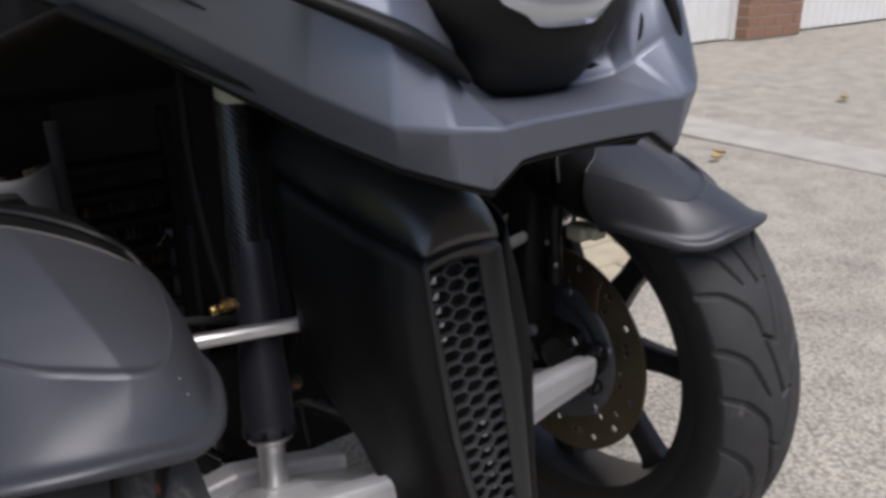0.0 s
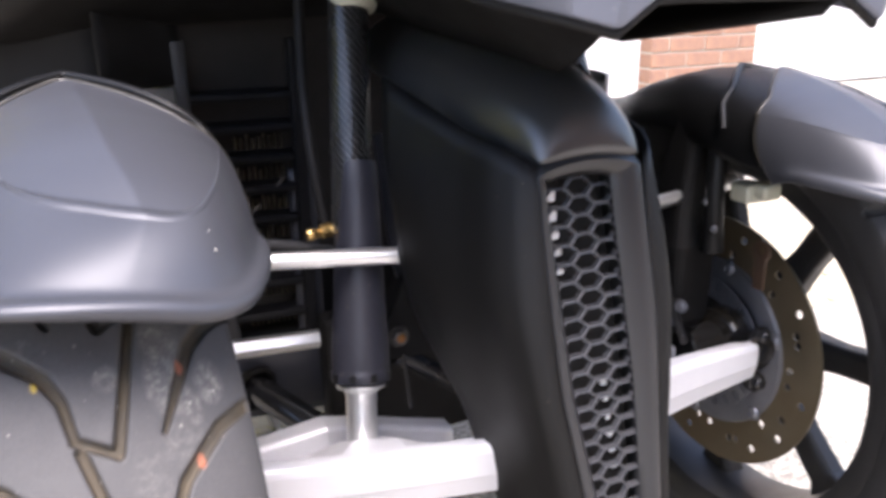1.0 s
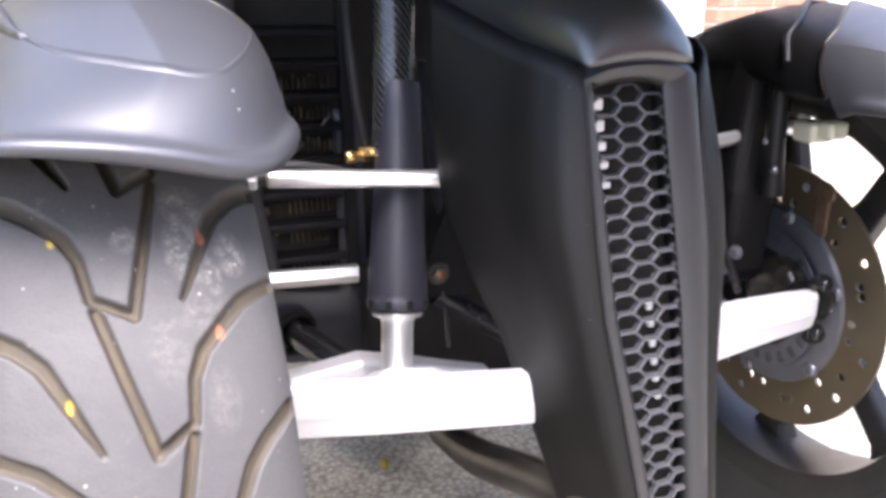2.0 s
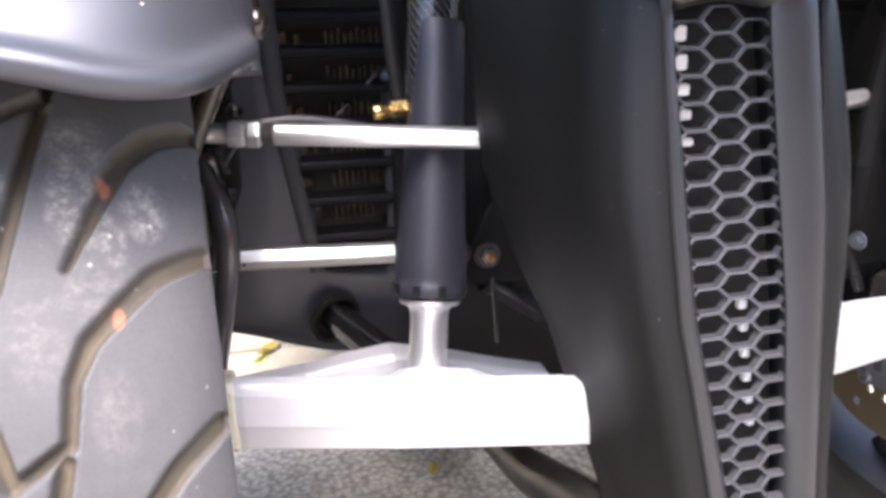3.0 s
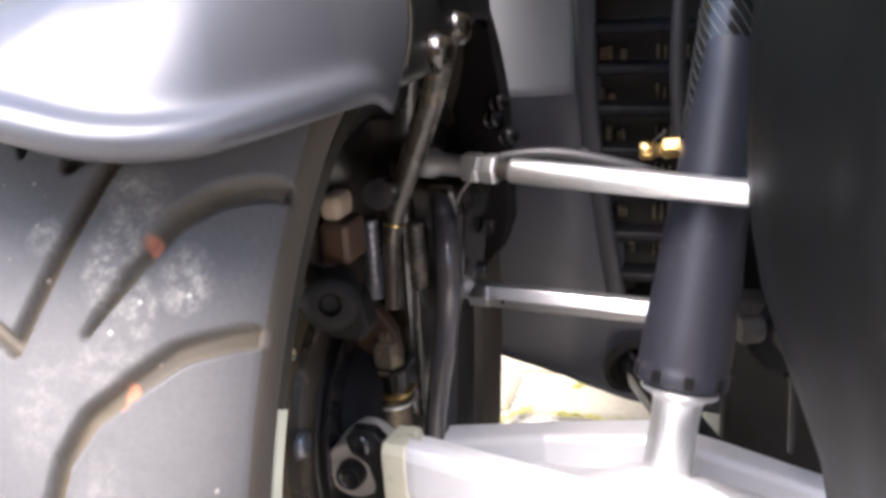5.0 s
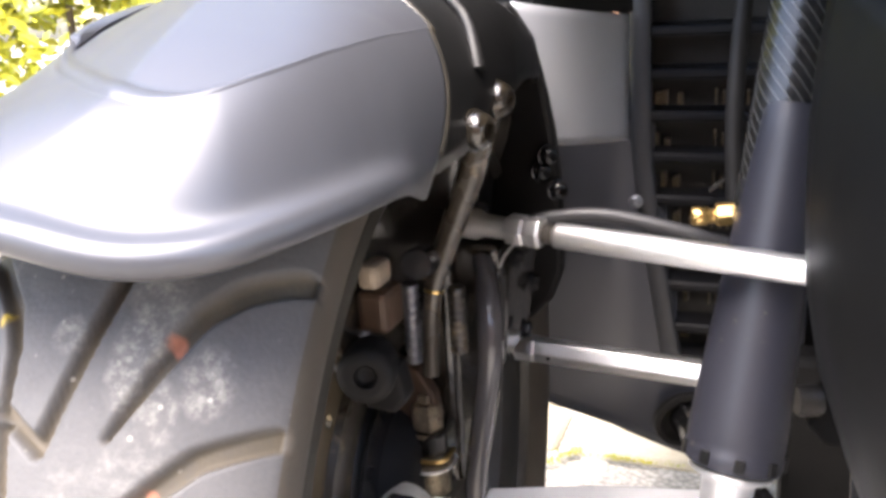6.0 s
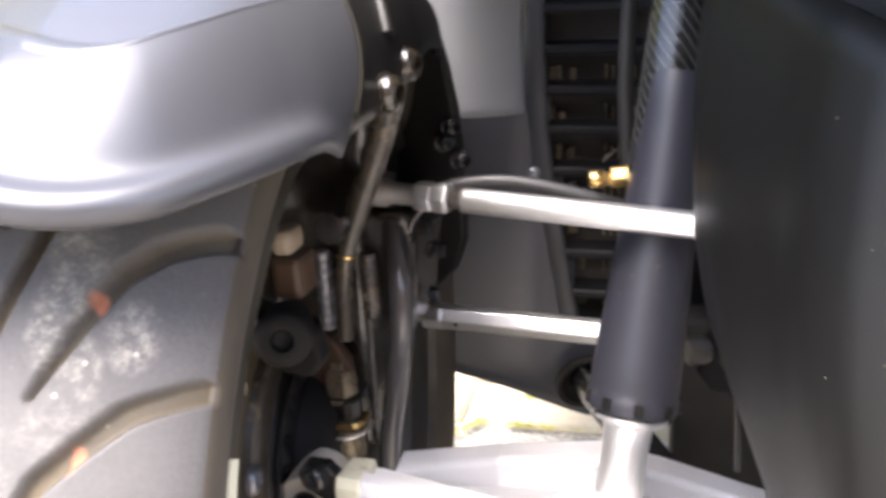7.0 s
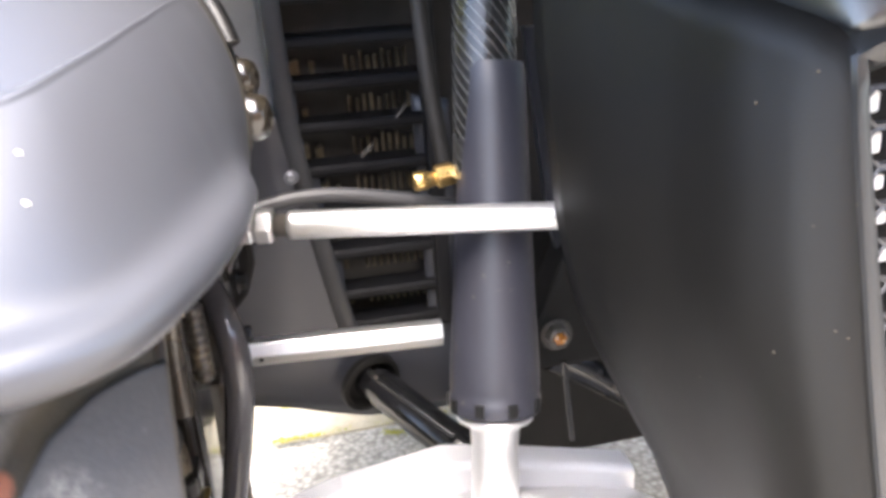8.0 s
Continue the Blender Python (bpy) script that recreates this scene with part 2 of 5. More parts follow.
def crisp(ob, width=0.0012, angle=35, segments=2):
    """Rounded edges on hard corners."""
    b = ob.modifiers.new("edge", "BEVEL")
    b.width, b.segments, b.limit_method, b.angle_limit = width, segments, "ANGLE", radians(angle)
    b.harden_normals = False
    return ob


def thick(ob, t=0.003, offset=-1):
    s = ob.modifiers.new("thickness", "SOLIDIFY")
    s.thickness, s.offset = t, offset
    return ob


def sharp(ob, angle=38):
    """Marks edges steeper than the angle as sharp, on a smooth-shaded mesh."""
    bm = bmesh.new()
    bm.from_mesh(ob.data)
    for e in bm.edges:
        e.smooth = not (len(e.link_faces) == 2 and e.calc_face_angle() > radians(angle))
    bm.to_mesh(ob.data)
    bm.free()
    return ob


def box_bm(x0, x1, y0, y1, z0, z1, m=None):
    bm = bmesh.new()
    bmesh.ops.create_cube(bm, size=1)
    for v in bm.verts:
        v.co = Vector((x0 + (v.co.x + 0.5) * (x1 - x0), y0 + (v.co.y + 0.5) * (y1 - y0), z0 + (v.co.z + 0.5) * (z1 - z0)))
        if m:
            v.co = m @ v.co
    return bm


def grid_bm(rows, closed=False, cap=False):
    """A sheet through rows of points; closed joins each row's ends; cap fills the first and last row."""
    bm = bmesh.new()
    vs = [[bm.verts.new(p) for p in row] for row in rows]
    n = len(rows[0])
    for a, b in zip(vs, vs[1:]):
        for i in range(n if closed else n - 1):
            j = (i + 1) % n
            bm.faces.new((a[i], a[j], b[j], b[i]))
    if cap:
        bm.faces.new(vs[0][::-1])
        bm.faces.new(vs[-1])
    return bm


def spline(points, steps=6):
    """A smooth line through points."""
    P = [Vector(p) for p in points]
    P = [P[0] * 2 - P[1], *P, P[-1] * 2 - P[-2]]
    out = []
    for i in range(1, len(P) - 2):
        for k in range(steps):
            t = k / steps
            a, b, c, d = P[i - 1 : i + 3]
            out.append(0.5 * (2 * b + (c - a) * t + (2 * a - 5 * b + 4 * c - d) * t * t + (3 * b - a - 3 * c + d) * t ** 3))
    return out + [P[-2]]


def tube_bm(points, radius, segs=12, steps=6, smooth_line=True, flat=1.0):
    """A round bar along points; radius may be a list, one for each given point."""
    line = spline(points, steps) if smooth_line and len(points) > 2 else [Vector(p) for p in points]
    n = len(line)
    if isinstance(radius, (list, tuple)):
        rr = [float(v) for v in np.interp(np.linspace(0, len(radius) - 1, n), range(len(radius)), radius)]
    else:
        rr = [radius] * n
    rows, ref = [], None
    for i, p in enumerate(line):
        d = (line[min(i + 1, n - 1)] - line[max(i - 1, 0)]).normalized()
        if ref is None:
            ref = Vector((0, 0, 1)) if abs(d.z) < 0.9 else Vector((1, 0, 0))
        u = d.cross(ref).normalized()
        w = u.cross(d).normalized()
        ref = w
        rows.append([p + rr[i] * (math.cos(a) * u + flat * math.sin(a) * w) for a in [2 * math.pi * k / segs for k in range(segs)]])
    return grid_bm(rows, True, True)


def axis_pose(a, b):
    """A pose at a whose z axis points to b."""
    a, b = Vector(a), Vector(b)
    return Matrix.Translation(a) @ (b - a).to_track_quat("Z", "Y").to_matrix().to_4x4()


def lathe_bm(profile, m=None, segs=32, cap=True):
    """A turned shape: (radius, height) pairs round z, at the pose m."""
    rows = []
    for r, h in profile:
        row = [Vector((r * math.cos(2 * math.pi * k / segs), r * math.sin(2 * math.pi * k / segs), h)) for k in range(segs)]
        rows.append([m @ p for p in row] if m else row)
    return grid_bm(rows, True, cap)


def prism_bm(poly, z0, z1, m=None):
    """A flat outline (x, y) raised from z0 to z1, at the pose m."""
    bm = bmesh.new()
    lo = [bm.verts.new((x, y, z0)) for x, y in poly]
    hi = [bm.verts.new((x, y, z1)) for x, y in poly]
    n = len(poly)
    bm.faces.new(lo[::-1])
    bm.faces.new(hi)
    for i in range(n):
        j = (i + 1) % n
        bm.faces.new((lo[i], lo[j], hi[j], hi[i]))
    if m:
        bm.transform(m)
    bmesh.ops.recalc_face_normals(bm, faces=bm.faces)
    return bm


def join_bm(*bms):
    out = bmesh.new()
    for b in bms:
        me = bpy.data.meshes.new("tmp")
        b.to_mesh(me)
        b.free()
        out.from_mesh(me)
        bpy.data.meshes.remove(me)
    return out


def hexbolt(name, at, towards, r, h, mat, parent, label=""):
    """A hexagon bolt head on a washer."""
    m = axis_pose(at, towards)
    bm = join_bm(lathe_bm([(r * 1.35, 0), (r * 1.35, h * 0.2), (r * 1.25, h * 0.25)], m, 20), lathe_bm([(r, h * 0.2), (r, h * 0.9), (r * 0.85, h)], m, 6))
    return crisp(part(name, bm, mat, parent, label, smooth=False), 0.0004)


def dome(name, at, towards, r, h, mat, parent, label=""):
    """A round-headed screw with a socket."""
    m = axis_pose(at, towards)
    bm = lathe_bm([(r * 1.15, 0), (r * 1.15, h * 0.15), (r, h * 0.2), (r * 0.97, h * 0.55), (r * 0.8, h * 0.85), (r * 0.5, h), (r * 0.45, h), (r * 0.42, h * 0.55)], m, 24)
    return part(name, bm, mat, parent, label)


# ---- ground, garages, hedge ----
def ground_sheet():
    bm = bmesh.new()
    xs = [-80, -30, -10, -4, *np.linspace(-2, 4, 61), 6, 12, 30, 80]
    ys = [-80, -30, -10, -3, *np.linspace(-1, 4, 51), 6, 12, 30, 80]
    rows = []
    for y in ys:
        rows.append([(x, y, -0.004 + 0.004 * noise.noise((x * 2.3, y * 2.3, 0)) if abs(x) < 5 and abs(y) < 5 else -0.006) for x in xs])
    bm.free()
    return tagged(obj("ground", grid_bm(rows), GROUND), "worn old concrete and asphalt yard with grit and stains", "ground", kind="structure")


ground = ground_sheet()

strip = obj("pavement", box_bm(2.02, 2.3, -2.5, 3.1, -0.03, 0.006), STONE, smooth=False)
crisp(strip, 0.006)
tagged(strip, "pale concrete drainage strip set in the yard", "pavement", kind="structure")

WALL_Y = 3.25


def garage_door(x0, x1):
    """An up-and-over door: frame, flat panel with upright ribs, handle."""
    top = tagged(new("garage_door"), "white painted up-and-over garage door, closed", "garage door", "row of garage doors")
    top.location = ((x0 + x1) / 2, WALL_Y + 0.12, 0)
    w, h = x1 - x0, 2.05
    bm = join_bm(box_bm(-w / 2, -w / 2 + 0.05, -0.03, 0.04, 0, h), box_bm(w / 2 - 0.05, w / 2, -0.03, 0.04, 0, h), box_bm(-w / 2 + 0.05, w / 2 - 0.05, -0.03, 0.04, h - 0.05, h))
    crisp(part("door_frame", bm, DOORPAINT, top, smooth=False), 0.004)
    n = max(8, int((w - 0.1) / 0.11))
    rows = []
    for z in (0.01, h - 0.055):
        row = []
        for i in range(n):
            a, b = -w / 2 + 0.052 + (w - 0.104) * i / n, -w / 2 + 0.052 + (w - 0.104) * (i + 1) / n
            row += [(a, 0.0, z), (a + 0.012, 0.012, z), (b - 0.012, 0.012, z)]
        rows.append(row + [(w / 2 - 0.052, 0.0, z)])
    p = part("door_panel", grid_bm(rows), DOORPAINT, top, smooth=False)
    thick(p, 0.004, 1)
    crisp(part("handle", join_bm(box_bm(-0.05, 0.05, -0.03, -0.02, 0.97, 0.99), box_bm(-0.05, -0.04, -0.025, 0.02, 0.97, 0.99), box_bm(0.04, 0.05, -0.025, 0.02, 0.97, 0.99)), PLASTIC, top, "black door handle", smooth=False), 0.002)
    return top


DOORS = [(0.0, 2.3), (2.98, 4.72), (5.4, 7.2)]
PIERS = [(-3.2, 0.0), (2.3, 2.98), (4.72, 5.4), (7.2, 8.6)]
for a, b in DOORS:
    garage_door(a, b)

# brickwork: one shared brick mesh, laid in stretcher bond over each pier
def brick_pier(n, x0, x1):
    pier = obj("wall_%d" % n, join_bm(box_bm(x0 + 0.004, x1 - 0.004, WALL_Y + 0.006, WALL_Y + 0.3, 0, 2.05)), MORTAR, smooth=False)
    tagged(pier, "red-brown brick garage pier with pale mortar joints", "wall", kind="structure")
    return pier


piers = [brick_pier(i + 1, a, b) for i, (a, b) in enumerate(PIERS)]
lintel = obj("wall_5", box_bm(-3.2, 8.6, WALL_Y + 0.004, WALL_Y + 0.3, 2.05, 2.45), BRICK, smooth=False)
tagged(lintel, "brick band above the garage doors", "wall", kind="structure")
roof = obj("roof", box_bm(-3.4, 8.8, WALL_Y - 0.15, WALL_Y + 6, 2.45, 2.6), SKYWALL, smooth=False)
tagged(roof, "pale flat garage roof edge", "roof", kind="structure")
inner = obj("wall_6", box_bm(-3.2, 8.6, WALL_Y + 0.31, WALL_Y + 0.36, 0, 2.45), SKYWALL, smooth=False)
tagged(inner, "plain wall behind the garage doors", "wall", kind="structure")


# out-of-view wall, added to cut low light from the front
back = obj("wall_7", box_bm(-0.8, 7.0, -3.4, -3.2, 0, 2.8), BRICK, smooth=False)
tagged(back, "unseen brown brick wall added to block low light", "wall", kind="structure")


def hedge(x0, y0, x1, y1, width, height, count):
    """A clipped hedge: stems, and many small leaves in uneven clumps."""
    top = tagged(new("hedge"), "sunlit yellow-green leafy hedge beside the yard", "hedge")
    rng = np.random.default_rng(5)
    d = np.array([x1 - x0, y1 - y0])
    L = np.hypot(*d)
    u, w = d / L, np.array([-d[1], d[0]]) / L
    stems = []
    for i in range(14):
        t = (i + 0.5) / 14 * L
        b = np.array([x0, y0]) + u * t
        pts = [(b[0], b[1], 0)]
        for k in range(1, 5):
            pts.append((b[0] + rng.normal(0, 0.05), b[1] + rng.normal(0, 0.05), height * k / 4.6))
        stems.append(tube_bm(pts, [0.014, 0.004], 6, 3))
    part("stems", join_bm(*stems), TWIG, top)
    verts, faces = [], []
    cl = np.c_[rng.uniform(0, L, 260), rng.uniform(-width / 2, width / 2, 260), height * rng.uniform(0.01, 1, 260) ** 0.8]
    for i in range(count):
        c = cl[rng.integers(260)]
        p = c + rng.normal(0, 0.11, 3)
        base = np.array([x0, y0]) + u * p[0] + w * p[1]
        n = rng.normal(0, 1, 3) + np.array([0, -0.4, 0.7])
        n /= np.linalg.norm(n)
        a = np.cross(n, rng.normal(0, 1, 3))
        a /= np.linalg.norm(a)
        b = np.cross(n, a)
        s = rng.uniform(0.016, 0.034)
        o = np.array([base[0], base[1], max(0.03, p[2])])
        k = len(verts)
        verts += [tuple(o - a * s), tuple(o - b * s * 0.5 + n * s * 0.15), tuple(o + a * s), tuple(o + b * s * 0.5 + n * s * 0.15)]
        faces += [(k, k + 1, k + 2), (k, k + 2, k + 3)]
    me = bpy.data.meshes.new("leaves")
    me.from_pydata(verts, [], faces)
    me.materials.append(LEAFY)
    lv = new("leaves", me)
    lv.parent = top
    tagged(lv, "small yellow-green leaves", kind="stuff")
    return top


hedge(-4.6, 0.2, -1.05, 2.7, 0.55, 1.9, 90000)

# ---- the scooter ----
XC = -0.008                     # middle plane of the machine
HUB_L, HUB_R = Vector((-0.278, 0.505, 0.242)), Vector((0.270, 0.532, 0.229))
scooter = tagged(new("three_wheeled_scooter"), "grey three-wheeled scooter with two front wheels, parked on the yard", "scooter")


def tyre_radius(x):
    return 0.242 - 0.030 * (1 - math.sqrt(max(0.0, 1 - min(1, abs(x) / 0.058) ** 2)))


# tread: one right-hand unit, mirrored every half step
UNIT = [[(36.2, 0.0560, 3.2), (33.9, 0.0383, 3.0), (31.9, 0.0300, 2.8), (29.8, 0.0213, 2.5), (27.4, 0.0165, 2.0), (23.6, 0.0143, 1.7)], [(23.6, 0.0143, 1.8), (21.6, 0.0005, 1.8)], [(21.6, 0.0005, 2.2), (28.2, -0.0065, 2.2), (34.5, -0.0130, 2.1)],
        [(34.6, 0.0170, 0.6), (37.2, 0.0222, 1.7), (39.7, 0.0270, 2.4), (42.6, 0.0326, 2.9), (44.6, 0.0400, 3.2), (46.8, 0.0520, 3.4)]]
MIDLINE = 0.003                 # sideways place of the tread's middle line
STEP = 24.0


def groove_depth(th, x):
    """Depth of the tread pattern, 0 to 1, at angles th (degrees) and sideways places x (arrays)."""
    out = np.zeros(np.broadcast(th, x).shape)
    for sign, shift in ((1, 0.0), (-1, 12.0)):
        t = (th - shift - 15) % STEP + 15
        for wrap in (-STEP, 0, STEP):
            for line in UNIT:
                for (t0, x0, w0), (t1, x1, w1) in zip(line, line[1:]):
                    k = 0.00405
                    px, py = (t + wrap - t0) * k, sign * (x - MIDLINE) - x0
                    dx, dy = (t1 - t0) * k, x1 - x0
                    s = np.clip((px * dx + py * dy) / (dx * dx + dy * dy), 0, 1)
                    d = np.hypot(px - s * dx, py - s * dy)
                    w = (w0 + (w1 - w0) * s) * 0.00085
                    out = np.maximum(out, np.clip((w + 0.0009 - d) / 0.0014, 0, 1))
    return out


def tyre_mesh(side, marks):
    """Carcass and tread of one front tyre, about its hub; side -1 mirrors it."""
    th = np.r_[np.arange(-8, 74, 0.19), np.arange(74, 352, 3.0)]
    nx0 = 156
    x = np.linspace(-0.0555, 0.0555, nx0)
    T, X = np.meshgrid(th, x, indexing="ij")
    dep = groove_depth(T, X)
    R = np.vectorize(tyre_radius)(X) - 0.0042 * dep
    R = R + np.array([[noise.noise((a * 0.9, b * 160, 0.3)) for b in x] for a in th]) * 0.0002
    out = np.array([(0.0572, 0.2185), (0.0572, 0.212), (0.0558, 0.204), (0.0525, 0.194), (0.048, 0.186), (0.044, 0.180), (0.041, 0.177)])
    k = len(out)
    Xs = np.concatenate([np.tile(-out[::-1, 0], (len(th), 1)), X, np.tile(out[:, 0], (len(th), 1))], 1)
    Rs = np.concatenate([np.tile(out[::-1, 1], (len(th), 1)), R, np.tile(out[:, 1], (len(th), 1))], 1)
    a = np.radians(th)[:, None]
    V = np.stack([side * Xs, -Rs * np.cos(a), Rs * np.sin(a)], -1)
    nt, nx = Xs.shape
    idx = np.arange(nt * nx).reshape(nt, nx)
    i2 = np.roll(idx, -1, 0)
    F = np.stack([idx[:, :-1], i2[:, :-1], i2[:, 1:], idx[:, 1:]], -1)
    if side > 0:
        F = F[..., ::-1]
    mat = np.zeros(F.shape[:2], int)
    mat[:, : k - 1] = 1
    mat[:, -(k - 1) :] = 1
    me = bpy.data.meshes.new("tyre")
    me.from_pydata(V.reshape(-1, 3).tolist(), [], F.reshape(-1, 4).tolist())
    me.materials.append(TREAD if marks else DARKTREAD)
    me.materials.append(SIDEWALL if marks else DARKWALL)
    me.polygons.foreach_set("material_index", mat.reshape(-1).tolist())
    me.polygons.foreach_set("use_smooth", [True] * len(me.polygons))
    full_dep = np.zeros((nt, nx))
    full_dep[:, k : k + nx0] = dep
    Tf = np.tile(th[:, None], (1, nx))

    def blobs(spots):
        q = np.zeros((nt, nx))
        for t0, x0, rt, rx, w in spots:
            d = ((Tf - t0) / rt) ** 2 + ((Xs - x0) / rx) ** 2
            q = np.maximum(q, w * np.clip(1.5 * (1 - d), 0, 1))
        return q

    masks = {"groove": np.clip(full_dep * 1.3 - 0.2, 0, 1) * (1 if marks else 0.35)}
    if marks:
        masks["grit"] = 0.62 * blobs(((39.2, 0.0235, 3.8, 0.0085, 1), (38.6, 0.0405, 2.6, 0.0068, 1), (36.3, 0.031, 2.2, 0.006, 0.8), (43.5, 0.025, 2.6, 0.009, 0.7), (40.5, 0.003, 1.4, 0.006, 0.7), (30.5, 0.013, 4.0, 0.009, 0.25), (25.0, 0.029, 3.5, 0.007, 0.3), (33, 0.028, 2.5, 0.012, 0.3))) * (1 - full_dep)
        masks["red_dab"] = blobs(((40.6, 0.0305, 0.8, 0.0019, 1), (31.2, 0.0315, 0.9, 0.0019, 1)))
        masks["yellow_dab"] = blobs(((41.3, -0.0215, 0.6, 0.0014, 1), (27.0, -0.0225, 0.8, 0.0016, 1)))
    for name, q in masks.items():
        at = me.attributes.new(name, "FLOAT", "POINT")
        at.data.foreach_set("value", q.reshape(-1).tolist())
    return me


def ring_bm(profile, segs=72):
    """A ring about the x axis from a closed profile of (x, radius)."""
    rows = []
    for k in range(segs):
        a = 2 * math.pi * k / segs
        rows.append([Vector((x, -r * math.cos(a), r * math.sin(a))) for x, r in profile])
    rows.append(rows[0])
    bm = grid_bm(rows, True)
    bmesh.ops.remove_doubles(bm, verts=bm.verts, dist=1e-6)
    bmesh.ops.recalc_face_normals(bm, faces=bm.faces)
    return bm


def disc_bm(x, r0, r1, thickness, hole_rule, n=72, m=6):
    """A flat ring with punched holes, about the x axis."""
    bm = bmesh.new()
    vs = [[bm.verts.new((x, -r * math.cos(2 * math.pi * i / n), r * math.sin(2 * math.pi * i / n))) for r in np.linspace(r0, r1, m)] for i in range(n)]
    for i in range(n):
        for j in range(m - 1):
            cell = (vs[i][j], vs[(i + 1) % n][j], vs[(i + 1) % n][j + 1], vs[i][j + 1])
            if not hole_rule(i, j):
                bm.faces.new(cell)
                continue
            c = sum((v.co for v in cell), Vector()) / 4
            rim = []
            for k in range(4):
                e0 = (cell[k].co + cell[k - 1].co) / 2 - c
                e1 = (cell[k].co + cell[(k + 1) % 4].co) / 2 - c
                rim.append((bm.verts.new(c + (e0 * 0.92 + e1 * 0.38) * 0.88), bm.verts.new(c + (e0 * 0.38 + e1 * 0.92) * 0.88)))
            for k in range(4):
                q = (k + 1) % 4
                bm.faces.new((cell[k], rim[k][1], rim[k][0]))
                bm.faces.new((cell[k], cell[q], rim[q][0], rim[k][1]))
    return bm


def spoke_bm(angle, r0, r1, x0, x1):
    rows = []
    for r, w, xa, xb in ((r0, 0.017, x0, x1), ((r0 + r1) / 2, 0.0125, x0 + 0.003, x1 - 0.003), (r1 - 0.012, 0.0135, x0 + 0.002, x1 - 0.002), (r1 + 0.003, 0.022, x0, x1)):
        row = []
        for x, s in ((xa, -1), (xa - 0.002, -0.5), (xa - 0.002, 0.5), (xa, 1), (xb, 1), (xb + 0.002, 0.5), (xb + 0.002, -0.5), (xb, -1)):
            a = radians(angle)
            row.append(Vector((x, -(r * math.cos(a) - s * w * math.sin(a)), r * math.sin(a) + s * w * math.cos(a))))
        rows.append(row)
    bm = grid_bm(rows, True, True)
    bmesh.ops.recalc_face_normals(bm, faces=bm.faces)
    return bm


def front_wheel(hub, side):
    """A cast wheel with tyre, drilled disc, tone ring and hub; side is +1 where the machine's middle lies towards +x."""
    s = side
    rim = [(s * x, r) for x, r in ((-0.043, 0.1795), (-0.040, 0.183), (-0.037, 0.177), (-0.030, 0.168), (-0.016, 0.164), (0.016, 0.164), (0.030, 0.168), (0.037, 0.177), (0.040, 0.183), (0.043, 0.1795), (0.041, 0.167), (0.034, 0.1580), (0.014, 0.154), (-0.014, 0.154), (-0.034, 0.1580), (-0.041, 0.167))]
    w = part("front_wheel", ring_bm(rim, 96), WHEELBLACK, scooter, "black cast seven-spoke wheel")
    sharp(w, 40)
    pivot = Matrix.Translation((hub[0], hub[1] - 0.2, 0))
    w.matrix_basis = pivot @ pose(0, 0, 0, 0, 0, 1.5 if side < 0 else 4.5) @ pivot.inverted() @ Matrix.Translation(hub)
    for k in range(7):
        crisp(part("spoke", spoke_bm(6.5 + 51.43 * k, 0.05, 0.1545, -s * 0.012 - 0.011, -s * 0.012 + 0.011), WHEELBLACK, w, smooth=False), 0.003)
    part("wheel_centre", ring_bm([(-0.030, 0.02), (-0.030, 0.055), (-0.022, 0.06), (0.010, 0.06), (0.016, 0.055), (0.016, 0.02)], 48), WHEELBLACK, w)
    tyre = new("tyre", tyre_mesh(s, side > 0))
    tyre.parent = w
    tagged(tyre, "dusty grooved rubber tyre" if side > 0 else "dark grooved rubber tyre")
    e = 0.006 if side < 0 else -0.020
    if side > 0:
        part("rim_edge", ring_bm([(0.0430, 0.1850), (0.0475, 0.1838), (0.0488, 0.1800), (0.0455, 0.1780), (0.0410, 0.1770)], 96), DUSTY, w, "dusty rim edge")
        # pale arc along the front of the rim's inner edge
        strip = [[Vector((x, -r * math.cos(radians(a)), r * math.sin(radians(a)))) for x, r in ((0.0440, 0.1843), (0.0485, 0.1832), (0.0494, 0.1795), (0.0460, 0.1745), (0.0420, 0.1725), (0.0415, 0.1765))] for a in np.linspace(-22, 31, 40)]
        arc = grid_bm(strip, True, True)
        bmesh.ops.recalc_face_normals(arc, faces=arc.faces)
        sharp(part("pale_arc", arc, CREAM, w, "pale strip on the rim"), 40)
    d = disc_bm(s * (0.026 + e), 0.072, 0.116, 0.004, lambda i, j: (i % 3 == 0 and j == 1 + (i // 3) % 3) or (i % 3 == 1 and i % 2 == 0 and j == 3 - (i // 3) % 3))
    dd = part("brake_disc", d, DISC, w, "browned drilled steel brake disc", smooth=False)
    thick(dd, 0.0025, 0)
    carrier = ring_bm([(s * (x + e), r) for x, r in ((0.020, 0.058), (0.020, 0.074), (0.025, 0.079), (0.031, 0.077), (0.034, 0.064), (0.031, 0.057))], 72)
    part("disc_carrier", carrier, CASTING if side < 0 else GREASYBLACK, w, "metal disc carrier")
    for k in range(6):
        a = radians(20 + 60 * k)
        c = Vector((s * (0.031 + e), -0.074 * math.cos(a), 0.074 * math.sin(a)))
        dome("disc_button", c, c + Vector((s, 0, 0)), 0.0065, 0.004, CASTING, w)
    tone = disc_bm(s * (0.038 + e), 0.044, 0.062, 0.002, lambda i, j: i % 4 < 2 and 3 <= j <= 6, 96, 9)
    tr = part("sensor_ring", tone, CASTING if side < 0 else GLOSSBLACK, w, "slotted sensor ring", smooth=False)
    thick(tr, 0.002, 0)
